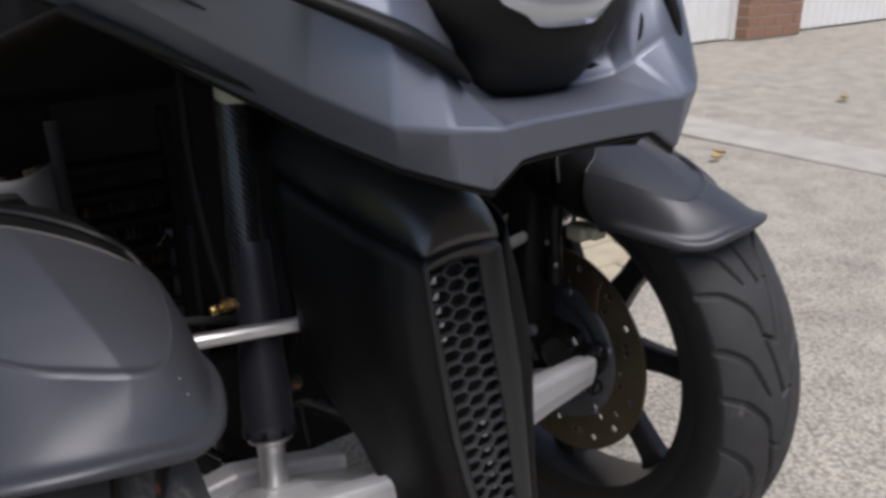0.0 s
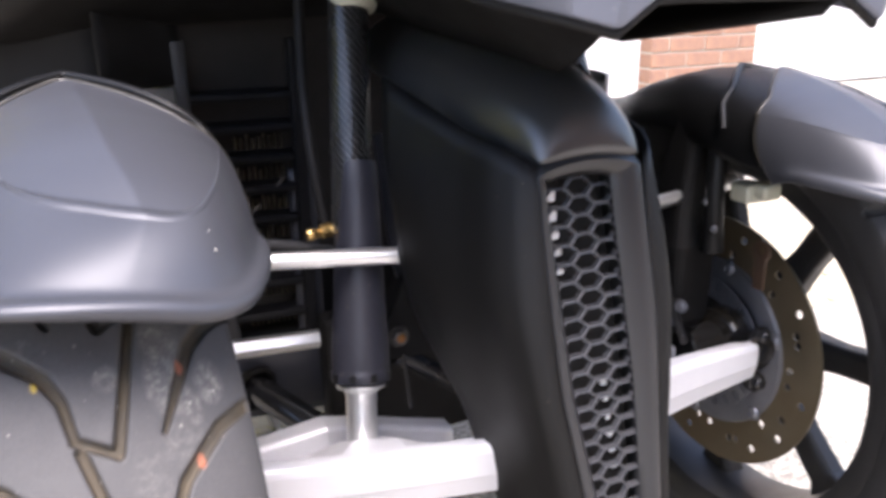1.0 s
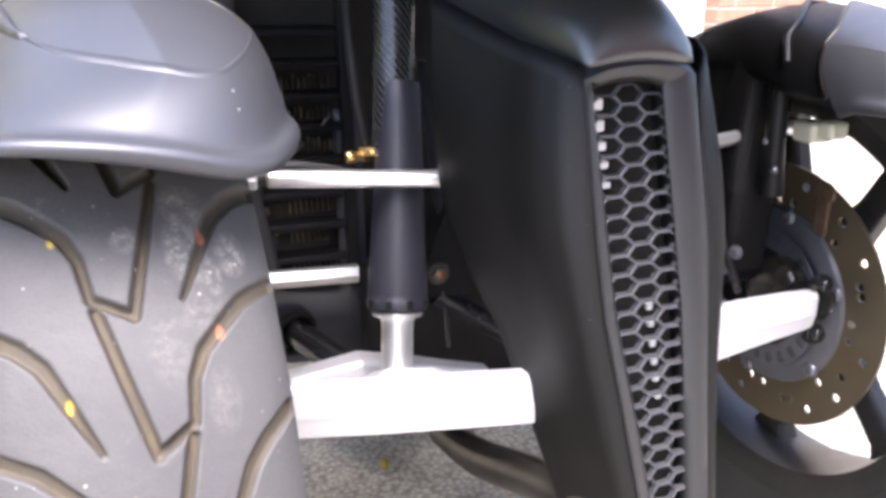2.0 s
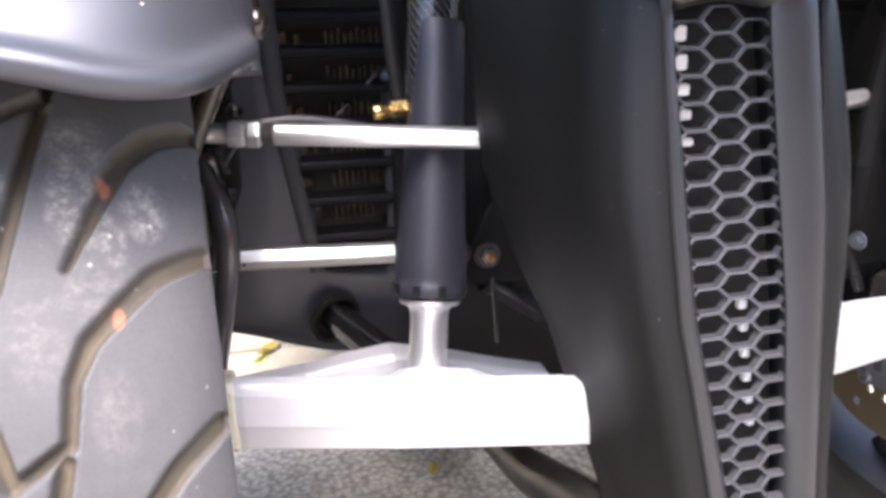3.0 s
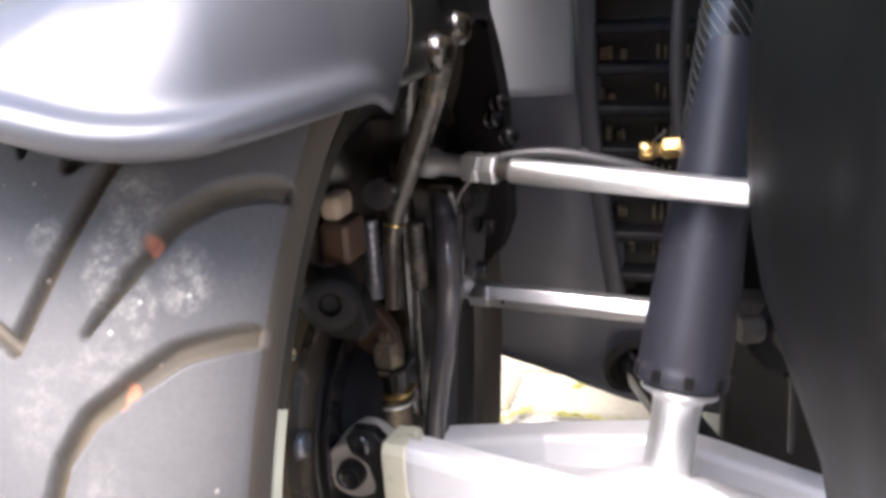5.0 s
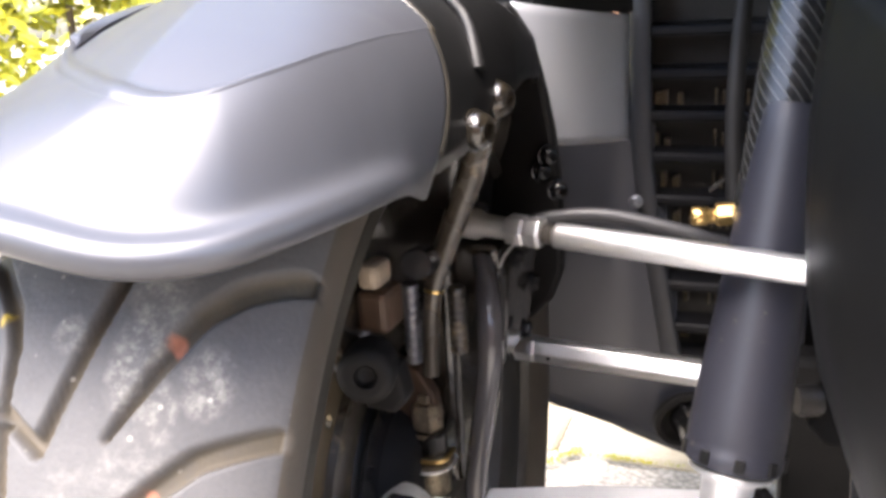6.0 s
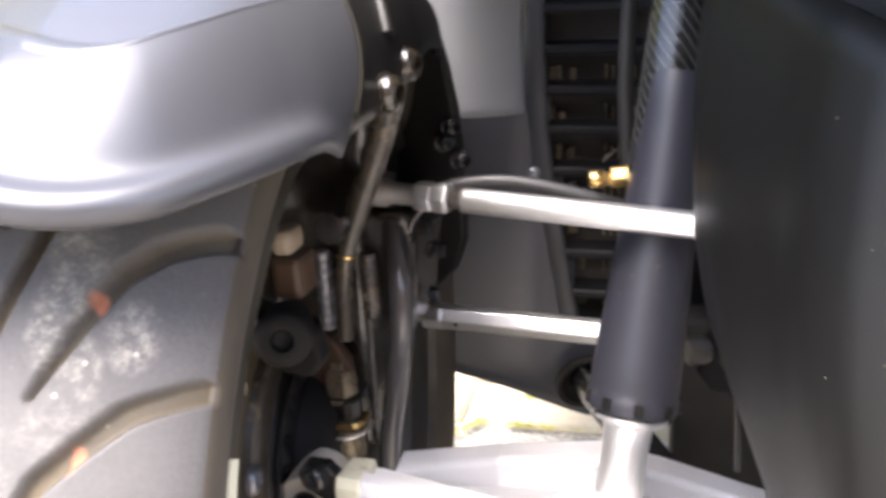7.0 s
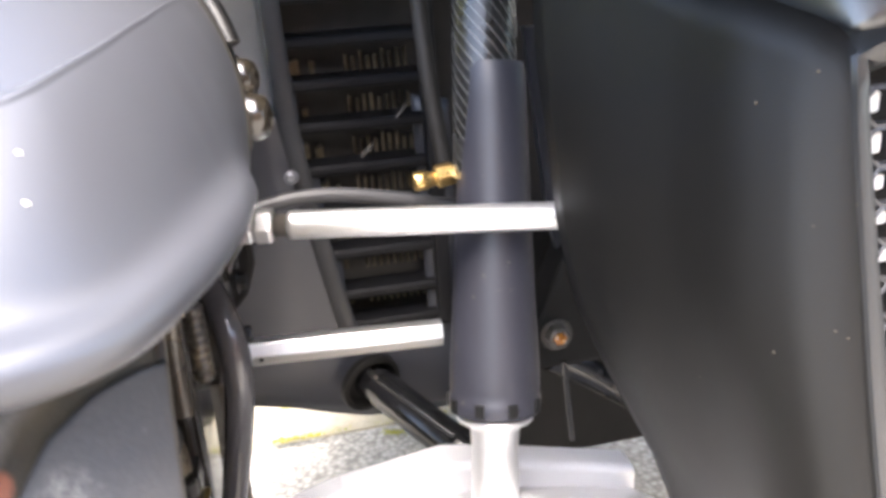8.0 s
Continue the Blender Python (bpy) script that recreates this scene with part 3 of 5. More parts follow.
    part("hub", ring_bm([(s * (x + e), r) for x, r in ((0.034, 0.0), (0.034, 0.045), (0.040, 0.043), (0.050, 0.036), (0.053, 0.03), (0.053, 0.0))], 40), DULL, w)
    return w


front_wheel(HUB_L, 1)
front_wheel(HUB_R, -1)


# ---- fenders ----
def fender_point(th, q, side, grow=0.0):
    """The fender's basic swell: th is the angle above the front, q runs from the outer (-1) to the inner (1) side."""
    crown = float(np.interp(th, (41, 46, 52, 60, 70, 80, 90, 105, 120, 138), (0.2880, 0.2850, 0.2795, 0.2725, 0.2655, 0.2610, 0.2588, 0.2580, 0.262, 0.282)))
    low = float(np.interp(th, (41, 43, 46, 50, 55, 60, 66, 72, 80, 90, 105, 120, 138), (0.2875, 0.277, 0.262, 0.245, 0.230, 0.218, 0.208, 0.204, 0.203, 0.204, 0.210, 0.225, 0.27)))
    half = float(np.interp(th, (41, 42, 44, 47, 52, 60, 75, 90, 110, 138), (0.040, 0.050, 0.059, 0.0665, 0.0730, 0.0765, 0.0765, 0.072, 0.062, 0.030)))
    f = q * math.pi / 2
    x = half * math.copysign(abs(math.sin(f)) ** 0.92, q)
    crease = float(np.interp(th, (48, 62, 85), (0.22, 0.10, 0.0)))
    w = (crease - q) / (1 + crease) if q < crease else (q - crease) / (1 - crease)
    w = min(1.0, w)
    swell = 1 - 0.30 * w - 0.70 * w ** 2.0 if q < crease else 1 - 0.44 * w - 0.56 * w ** 3
    r = low + (crown - low) * swell + grow
    t = radians(th + 5.0 * max(0.0, -q) ** 1.2 * max(0.0, 1 - (th - 41) / 30))
    return Vector((side * x, -r * math.cos(t), r * math.sin(t)))


# lower edge (about the hub), and the raised ridge as (th, q), both from the outer to the inner side
FENDER_LIP = [(-0.078, -0.085, 0.186), (-0.0775, -0.115, 0.186), (-0.075, -0.145, 0.187), (-0.068, -0.172, 0.190), (-0.0540, -0.195, 0.196), (-0.0321, -0.2095, 0.1995), (-0.0067, -0.2156, 0.1980), (0.0204, -0.2140, 0.1925), (0.0422, -0.2085, 0.1862), (0.058, -0.197, 0.1842), (0.0676, -0.180, 0.1850), (0.0742, -0.1595, 0.1858), (0.0768, -0.1430, 0.1858), (0.0766, -0.1285, 0.1838), (0.0735, -0.1130, 0.1775)]
FENDER_RIDGE = [(71, -0.34), (66, -0.29), (61, -0.24), (57, -0.17), (54.2, -0.08), (52.3, 0.03), (51.0, 0.13), (50.2, 0.24), (50.3, 0.33), (51.3, 0.40), (53.2, 0.455), (56, 0.51), (59.5, 0.55), (64, 0.60), (69.4, 0.655)]


def trailing(q):
    return float(np.interp(abs(q), (0, 0.3, 0.47, 0.667, 0.8, 0.95, 1), (82, 75, 71.5, 69.8, 66.6, 63.4, 61)))


def front_fender(hub, side):
    m = Matrix.Translation(hub) if side > 0 else Matrix.Translation(Vector(hub) + Vector((-0.024, 0.0210, -0.011))) @ pose(0, 0, 0, 0, 3.0, 0)
    lip = spline(FENDER_LIP, 10)
    ridge = spline([(a, b, 0) for a, b in FENDER_RIDGE], 10)
    columns = []
    for i, (p, (th, q, _)) in enumerate(zip(lip, ridge)):
        along = i / (len(lip) - 1)
        lo = Vector((side * p.x, p.y, p.z))
        hi = fender_point(th, q, side)
        mid = 0.5 * (lo + hi)
        out = Vector((mid.x, 0.9 * (mid.y + 0.09), 0.35 * (mid.z - 0.14))).normalized()
        down = (lo - hi).normalized()
        out = (out - down * out.dot(down)).normalized()
        run = (lo - hi).length
        pts = []
        rho = float(np.interp(along, (0, 0.87, 1), (0.0042, 0.0042, 0.0012)))
        dent = float(np.interp(along, (0, 0.84, 1), (0.0054, 0.0054, 0.0006)))
        lo = lo - down * rho * 0.8
        for a in np.linspace(160, 0, 9):
            a = radians(a)
            pts.append(lo - out * rho + rho * (math.cos(a) * out + math.sin(a) * down))
        for v in np.r_[np.linspace(0.03, 0.3, 9), np.linspace(0.34, 0.93, 14), 0.96, 0.985, 1.0]:
            p3 = lo + (hi - lo) * v + out * run * float(np.interp(along, (0, 0.35, 0.6, 0.88, 1), (0.08, 0.12, 0.17, 0.2, 0.36))) * v * (1 - v)
            p3 = p3 - out * dent * (1 - math.exp(-((v * run / 0.006) ** 2))) * (1 - v) ** 1.5 + Vector((0, 0.0055 * max(0.0, (along - 0.84) / 0.16) ** 2 * math.sin(math.pi * v), 0))
            pts.append(p3)
        # past the ridge a rounded ledge, wider towards the outer side, steps down to the inset top
        q1 = -0.72 + 1.385 * along
        t1 = max(th + 0.4, trailing(q1))
        wide = float(np.interp(along, (0, 0.3, 0.5, 0.62, 1), (0.0095, 0.0090, 0.0062, 0.0045, 0.0030)))
        drop = float(np.interp(along, (0, 0.5, 0.75, 0.92, 1), (0.0022, 0.0012, 0.0006, 0.0002, 0.0)))
        bulge = float(np.interp(along, (0, 0.5, 0.8, 0.95, 1), (0.0012, 0.0009, 0.0007, 0.0003, 0.0)))
        length = 0.26 * math.hypot(radians(t1 - th), 0.30 * (q1 - q)) + 0.004
        for u in np.r_[0.1, 0.22, 0.36, 0.5, 0.64, 0.78, 0.9, 1.02, 1.15, 1.4, 1.8] * wide / length:
            k = min(1.0, u * length / (1.3 * wide))
            bead = bulge * math.sin(math.pi * min(1.0, u * length / (1.05 * wide))) ** 0.8
            pts.append(fender_point(th + (t1 - th) * u, q + (q1 - q) * u, side, bead - drop * k * k * (3 - 2 * k)))
        u0 = 1.8 * wide / length
        for u in np.linspace(u0, 1, 30)[1:]:
            pts.append(fender_point(th + (t1 - th) * u, q + (q1 - q) * u, side, -drop))
        columns.append([m @ c for c in pts])
    bm = grid_bm(columns)
    if side > 0:
        bmesh.ops.reverse_faces(bm, faces=bm.faces)
    f = part("front_fender", bm, FENDER, scooter, "grey satin painted front fender with a raised ridge")
    f.data.set_sharp_from_angle(angle=radians(80))
    thick(f, 0.0018, -1)
    rear = []
    for u in np.linspace(0, 1, 34):
        row = []
        for k in range(41):
            q = -1 + 2 * k / 40
            start = trailing(q) - 1.0 - 3.0 * max(0.0, (abs(q) - 0.6) / 0.4)
            c = fender_point(start + (138 - start) * u, q, side, -0.0065)
            row.append(m @ Vector((c.x * 0.95, c.y, c.z)))
        rear.append(row)
    r = part("inner_fender", grid_bm(rear), PLASTIC, f, "black plastic rear fender section")
    thick(r, 0.003, 0)
    # welt along the painted edge, down its inner side
    welt = [c[-1] for c in columns[::6]] + columns[-1][-8:14:-4]
    part("rib", tube_bm([c + Vector((-0.0012 * side, 0.0002, -0.0008)) for c in welt], 0.0022, 8, 2, flat=0.8), DUSTY, f, "brownish welt along the fender's edge")
    hoop = [fender_point(trailing(-1 + 2 * k / 40) + 9.5, -1 + 2 * k / 40, side, -0.0035) for k in range(6, 38)]
    part("rib", tube_bm([m @ Vector((c.x * 0.97, c.y, c.z)) for c in hoop], 0.0030, 8, 2, flat=0.8), PLASTIC, f)
    for dx, dy, dz in ((0.0748, -0.0707, 0.191), (0.0720, -0.0361, 0.1973)):
        c = Vector(hub) + Vector((side * (dx - 0.001), dy, dz))
        dome("screw", c, c + Vector((side, -0.25, 0)), 0.0066, 0.007, OILY if side > 0 else GLOSSBLACK, f, "greasy round-headed screw")
    return f


fender_left = front_fender(HUB_L, 1)
front_fender(HUB_R, -1)
for c, r in (((-0.2320, 0.3258, 0.4510), 0.0005), ((-0.2310, 0.3200, 0.4450), 0.0005)):
    c = Vector(c)
    dome("paint_chip", c + Vector((0, 0.0004, -0.0003)), c + Vector((0.2, -0.8, 0.5)), r, 0.0006, PALESTEEL, fender_left, "pale chip in the paint")


# ---- centre column with honeycomb grille ----
def col(z):
    return dict(yf=0.387 - 0.2 * (0.432 - z), xc=float(np.interp(z, (0.15, 0.2, 0.25, 0.35, 0.44), (-0.005, -0.006, -0.009, -0.009, -0.012))), a=float(np.interp(z, (0.15, 0.2, 0.25, 0.35, 0.44, 0.46), (0.02, 0.024, 0.029, 0.034, 0.032, 0.030))),
                b=float(np.interp(z, (0.15, 0.23, 0.27, 0.30, 0.37, 0.45, 0.51), (0.028, 0.040, 0.047, 0.054, 0.065, 0.070, 0.074))), yr=float(np.interp(z, (0.15, 0.18, 0.23, 0.27, 0.30, 0.33, 0.40, 0.50), (0.39, 0.405, 0.430, 0.448, 0.468, 0.482, 0.490, 0.53))))


Z_TOP, Z_BOT = 0.447, 0.13


def front_half(z, side):
    """Half width of the column's front face on one side of its middle plane."""
    if side > 0:
        return col(z)["a"]
    return col(z)["xc"] - float(np.interp(z, (0.15, 0.2, 0.245, 0.314, 0.35, 0.42, 0.46), (-0.021, -0.026, -0.0325, -0.0432, -0.0455, -0.0480, -0.0470)))



def flank(side):
    rows = []
    for k in range(25):
        u = k / 24
        row = []
        for s in np.linspace(0, 1, 22):
            top = Z_TOP + float(np.interp(s, (0, 0.12, 0.3, 0.6, 1), (-0.010, 0.0, 0.004, 0.012, 0.038)))
            brim = float(np.interp(s, (0, 0.1, 0.3, 0.6, 1), (0.034, 0.036, 0.042, 0.053, 0.075)))
            z = Z_BOT + (top - Z_BOT) * u
            c = col(z)
            wide = float(np.interp(z, (0.28, 0.34), (0, 1)))
            fa = front_half(z, side)
            pts = [(fa, c["yf"]), (fa + 0.006, c["yf"] + 0.0005), (fa + 0.55 * (c["b"] - fa), c["yf"] + 0.006), (c["b"] - 0.004, c["yf"] + 0.022), (c["b"], c["yf"] + 0.045), (c["b"] + 0.004 + 0.009 * wide, 0.5 * (c["yf"] + 0.045 + c["yr"])), (c["b"] + 0.006 + 0.012 * wide, c["yr"] - 0.004 * wide)]
            kk = [0, 0.1, 0.3, 0.5, 0.62, 0.8, 1]
            x, y = float(np.interp(s, kk, [p[0] for p in pts])), float(np.interp(s, kk, [p[1] for p in pts]))
            k2 = max(0.0, (u - 0.66) / 0.34) ** 1.6
            x = x + (brim - x) * k2
            row.append(Vector((c["xc"] + side * x, y, z)))
        rows.append(row)
    bm = grid_bm(rows)
    bmesh.ops.smooth_vert(bm, verts=[v for v in bm.verts if not v.is_boundary], factor=0.5, use_axis_x=True, use_axis_y=True, use_axis_z=True)
    if side > 0:
        bmesh.ops.reverse_faces(bm, faces=bm.faces)
    return bm


def cap_surface():
    """The rounded hood over the grille."""
    rows = []
    for y, top, edge, w in ((0.3865, 0.4475, 0.446, 0.033), (0.388, 0.456, 0.446, 0.034), (0.3915, 0.470, 0.4465, 0.0355), (0.397, 0.479, 0.447, 0.037), (0.406, 0.487, 0.448, 0.039), (0.425, 0.495, 0.450, 0.042), (0.455, 0.504, 0.454, 0.046), (0.50, 0.513, 0.461, 0.050), (0.56, 0.52, 0.474, 0.055), (0.62, 0.528, 0.49, 0.060)):
        row = []
        for k in range(29):
            q = -1 + 2 * k / 28
            x = w * math.copysign(abs(math.sin(q * math.pi / 2)) ** 1.15, q)
            row.append(Vector((-0.012 + x, y + 0.004 * abs(q) ** 3, edge + (top - edge) * max(0, math.cos(q * math.pi / 2)) ** 1.0)))
        rows.append(row)
    return grid_bm(rows)


column = thick(part("centre_fairing", cap_surface(), LITHOOD, scooter, "black centre fairing with a rounded hood over its grille"), 0.003, -1)
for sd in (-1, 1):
    thick(part("side_panel", flank(sd), DIMFLANK, column, "black moulded side panel"), 0.003, -1)


def grille_edge(z, grow=0.0):
    return float(np.interp(z, (0.15, 0.245, 0.314, 0.42, 0.45), (-0.012, -0.0245, -0.0360, -0.0435, -0.0440))) - grow, float(np.interp(z, (0.15, 0.245, 0.314, 0.42, 0.45), (0.007, 0.0085, 0.0090, 0.0025, 0.0015))) + grow


def frame_surface():
    """The raised rim round the grille opening, as a closed band."""
    n = 40
    outer, inner = [], []
    zs = np.linspace(Z_BOT, 0.440, n)
    for z in zs:
        c = col(z)
        outer.append((c["xc"] - front_half(z, -1) - 0.001, c["yf"], z))
        inner.append((grille_edge(z)[0], c["yf"] + 0.001, z))
    for q in np.linspace(0, 1, 14)[1:-1]:
        c = col(0.440)
        h = math.sin(q * math.pi) ** 0.5 * 0.008
        outer.append((c["xc"] - (1 - q) * (front_half(0.44, -1) + 0.001) + q * (c["a"] + 0.001), c["yf"] - 0.0005, 0.440 + h))
        inner.append((grille_edge(0.44)[0] + q * (grille_edge(0.44)[1] - grille_edge(0.44)[0]), c["yf"] + 0.001, 0.434 + h * 0.7))
    for z in zs[::-1]:
        c = col(z)
        outer.append((c["xc"] + c["a"] + 0.001, c["yf"], z))
        inner.append((grille_edge(z)[1], c["yf"] + 0.001, z))
    mid = [tuple(0.4 * a[i] + 0.6 * b[i] - (0.0032 if i == 1 else 0) for i in range(3)) for a, b in zip(outer, inner)]
    deep = [(b[0], b[1] + 0.012, b[2]) for b in inner]
    mid0 = [tuple(0.82 * a[i] + 0.18 * b[i] - (0.0030 if i == 1 else 0) for i in range(3)) for a, b in zip(outer, inner)]
    tuck = [(a[0], a[1] + 0.006, a[2] + (0.004 if a[2] >= 0.44 else 0.0)) for a in outer]
    return grid_bm([tuck, outer, mid0, mid, inner, deep])


thick(part("grille_frame", frame_surface(), RIM, column, "dark grey rim of the grille"), 0.0015, -1)


def hex_middle(z):
    return float(np.interp(z, (0.15, 0.245, 0.314, 0.42), (-0.006, -0.0095, -0.0135, -0.0203)))


def honeycomb():
    """Hexagonal bars in three files, clipped to the opening; neighbouring cells share their outer corners."""
    verts, faces = [], []
    pitch, wide, flat = 0.01066, 0.0098, 0.0047
    for filei in (0, -1, 1):
        for r in range(-1, 30):
            zc = 0.4315 - pitch * (r + (0.5 if filei else 0))
            if zc < Z_BOT or zc > 0.436:
                continue
            hexo = [(-wide, 0), (-flat, pitch / 2), (flat, pitch / 2), (wide, 0), (flat, -pitch / 2), (-flat, -pitch / 2)]
            k = len(verts)
            for sc, dy in ((1.0, 0.0015), (0.86, 0.0011), (0.85, 0.0045), (1.0, 0.0045)):
                for hx, hz in hexo:
                    z = zc + hz * sc
                    c = col(z)
                    lo, hi = grille_edge(z, 0.002)
                    x = hex_middle(z) + (filei * (wide + flat) + hx * (sc if sc == 1 else sc + 0.04)) * (0.5 + 0.5 * c["a"] / 0.033)
                    verts.append((min(hi, max(lo, x)), c["yf"] + dy, z))
            for q in range(3):
                for i in range(6):
                    j = (i + 1) % 6
                    faces.append((k + q * 6 + i, k + q * 6 + j, k + q * 6 + 6 + j, k + q * 6 + 6 + i))
    me = bpy.data.meshes.new("honeycomb")
    me.from_pydata(verts, [], faces)
    bm = bmesh.new()
    bm.from_mesh(me)
    bpy.data.meshes.remove(me)
    bmesh.ops.remove_doubles(bm, verts=bm.verts, dist=0.0002)
    return bm


# black sheet standing in for the shade inside the grille cells
backing = grid_bm([[Vector((grille_edge(z)[0] + q * (grille_edge(z)[1] - grille_edge(z)[0]), col(z)["yf"] + 0.0122, z)) for q in np.linspace(-0.02, 1.02, 5)] for z in np.linspace(Z_BOT, 0.445, 12)])
part("grille_backing", backing, DULL, column, "black sheet added to keep the grille cells dark")
part("honeycomb", honeycomb(), GRILLE, column, "grey honeycomb bars", smooth=False)
# small pale blocks added behind the cells that look bright
for k in range(5):
    z = 0.426 - 0.01066 * k
    c = col(z)
    crisp(part("pale_block", box_bm(hex_middle(z) - 0.0185, hex_middle(z) - 0.0125, c["yf"] + 0.0068, c["yf"] + 0.0105, z - (0.003, 0.0036, 0.003, 0.002, 0.002)[k], z + (0.0034, 0.003, 0.002, 0.0024, 0.0018)[k]), WHITEPLASTIC, column, "pale block behind the grille", smooth=False), 0.0012)
for k in range(6):
    z = 0.4315 - 0.01066 * (11 + k)
    c = col(z)
    crisp(part("pale_block", box_bm(hex_middle(z) + 0.0030, hex_middle(z) + 0.0070, c["yf"] + 0.0068, c["yf"] + 0.0105, z - (0.003, 0.002, 0.003, 0.003, 0.002, 0.0015)[k], z + 0.002), WHITEPLASTIC, column, "pale block behind the grille", smooth=False), 0.0012)

# dried specks on the side panels
rng = random.Random(21)
for panel in [o for o in column.children if o.name.startswith("side_panel")]:
    vs = [v for v in panel.data.vertices if 0.345 < v.co.y < 0.47 and 0.29 < v.co.z < 0.455]
    for v in rng.sample(vs, 10):
        r = rng.uniform(0.00025, 0.0006)
        nrm = v.normal if v.normal.x * (v.co.x - XC) > 0 else -v.normal
        p = v.co + nrm * 0.0031
        part("speck", lathe_bm([(r * 1.1, -0.0008), (r, 0.0001), (r * 0.4, 0.0003)], axis_pose(p, p + nrm), 7), SPECK, panel)


# ---- lower arms ----
def lower_arm(side):
    """A cast wishbone: front bar, rear bar, web under the damper, ball-joint clamp at the wheel end."""
    s = side

    def P(x, y):
        return (s * x, y)

    dy = 0.0 if s < 0 else 0.013
    rows = []
    ends = ((0.234, 0.4480, 0.2530, 0.035, 0.023), (0.224, 0.4465, 0.2528, 0.0365, 0.026), (0.150, 0.4370, 0.2465, 0.0365, 0.026), (0.060, 0.4290, 0.2395, 0.0375, 0.026), (0.025, 0.4260, 0.2370, 0.0375, 0.026))
    if s > 0:
        ends = ((0.196, 0.4560, 0.2500, 0.030, 0.022), (0.188, 0.4550, 0.2510, 0.032, 0.024), (0.130, 0.4480, 0.2520, 0.039, 0.026), (0.060, 0.4360, 0.2520, 0.046, 0.026), (0.025, 0.4300, 0.2500, 0.046, 0.026))
    for x, y, z, h, d in ends:
        row = []
        for yy, zz in ((-0.36, -0.5), (-0.47, -0.14), (-0.5, -0.08), (-0.5, 0.36), (-0.42, 0.5), (-0.08, 0.5), (0.02, 0.34), (0.5, 0.30), (0.5, -0.5)):
            row.append(Vector((s * x, (0 if s > 0 else dy) + y + yy * d, z + zz * h)))
        rows.append(row)
    front = grid_bm(rows, True, True)
    rows = []
    for x, y, z, h, d in ((0.238, 0.520, 0.217, 0.022, 0.020), (0.19, 0.562, 0.2005, 0.022, 0.020), (0.134, 0.560, 0.2060, 0.026, 0.024), (0.098, 0.566, 0.196, 0.024, 0.022), (0.055, 0.574, 0.180, 0.022, 0.022), (0.02, 0.575, 0.170, 0.022, 0.022)):
        rows.append([Vector((s * x, dy + y + yy * d, z + zz * h)) for yy, zz in ((-0.5, -0.5), (-0.5, 0.4), (-0.35, 0.5), (0.4, 0.5), (0.5, 0.35), (0.5, -0.5))])
    rear = grid_bm(rows, True, True)
    web = []
    for x, y0, y1, z0, z1 in ((0.222, 0.450, 0.515, 0.2640, 0.2200), (0.190, 0.446, 0.552, 0.2620, 0.1980), (0.160, 0.444, 0.552, 0.2600, 0.2000), (0.137, 0.442, 0.548, 0.2580, 0.2060), (0.104, 0.440, 0.552, 0.2550, 0.2000), (0.060, 0.436, 0.562, 0.2490, 0.184), (0.022, 0.432, 0.564, 0.2440, 0.172)):
        pad = 0.016 * math.exp(-(((x - 0.121) / 0.035) ** 2))
        web.append([Vector((s * x, dy + y0, z0 - 0.006)), Vector((s * x, dy + y0 + 0.3 * (y1 - y0), z0 + 0.3 * (z1 - z0) - 0.007 + pad)), Vector((s * x, dy + y0 + 0.6 * (y1 - y0), z0 + 0.6 * (z1 - z0) - 0.008 + pad)), Vector((s * x, dy + y1, z1 - 0.004)), Vector((s * x, dy + y1, z1 - 0.018)), Vector((s * x, dy + y0, z0 - 0.024))])
    web = grid_bm(web, True, True)
    bm = join_bm(front, rear, web)
    bmesh.ops.recalc_face_normals(bm, faces=bm.faces)
    arm = part("lower_arm", bm, ALUMINIUM, scooter, "silver cast lower suspension arm", smooth=False)
    crisp(arm, 0.0025, 30, 3)
    # clamp round the ball joint
    c = Vector((-0.2600, 0.4560, 0.2465)) if s < 0 else Vector((0.212, 0.462, 0.249))
    f = c + Vector((0, -1, 0))
    m = axis_pose(c, f)
    metal = PALESTEEL if s < 0 else GLOSSBLACK
    ear = [(0.0140 * math.cos(a), 0.0140 * math.sin(a)) for a in np.linspace(0, 2 * math.pi, 29)[:-1]]
    crisp(part("ball_joint", prism_bm(ear, -0.02, 0.006, m), metal, arm, "worn steel ball-joint housing", smooth=False), 0.001)
    part("ball_nut", lathe_bm([(0.0070, 0.006), (0.0070, 0.0085), (0.0066, 0.0098), (0.0064, 0.0115), (0.0060, 0.0122), (0.0048, 0.0122), (0.0044, 0.0115), (0.0035, 0.0112), (0.003, 0.0125), (0.0, 0.0128)], m, 24), GLOSSBLACK, arm)
    # black lug plate with two screws
    mm = Matrix.Translation(c + Vector((-s * 0.010, -0.0075, 0)))
    lug = [(-0.0085, -0.0225), (-0.0050, -0.028), (0.0050, -0.028), (0.010, -0.023), (0.011, 0.0), (0.010, 0.022), (0.0055, 0.0275), (-0.0045, 0.0275), (-0.0085, 0.022), (-0.0065, 0.0155), (0.0015, 0.010), (0.0040, 0.0), (0.0015, -0.010), (-0.0065, -0.0155)]
    lp = part("lug_plate", prism_bm([(p * -s, q) for p, q in lug], 0, 0.007, mm @ pose(0, 0, 0, 90, 0, 0)), GLOSSBLACK, arm, "black lug plate", smooth=False)
    crisp(lp, 0.0012)
    for dz in (0.0205, -0.0205):
        e = c + Vector((-s * 0.0095, -0.0142, dz))
        dome("lug_screw", e, e + Vector((0, -1, 0)), 0.0056, 0.004, GLOSSBLACK, arm)
    if s > 0:
        return arm
    rows = []
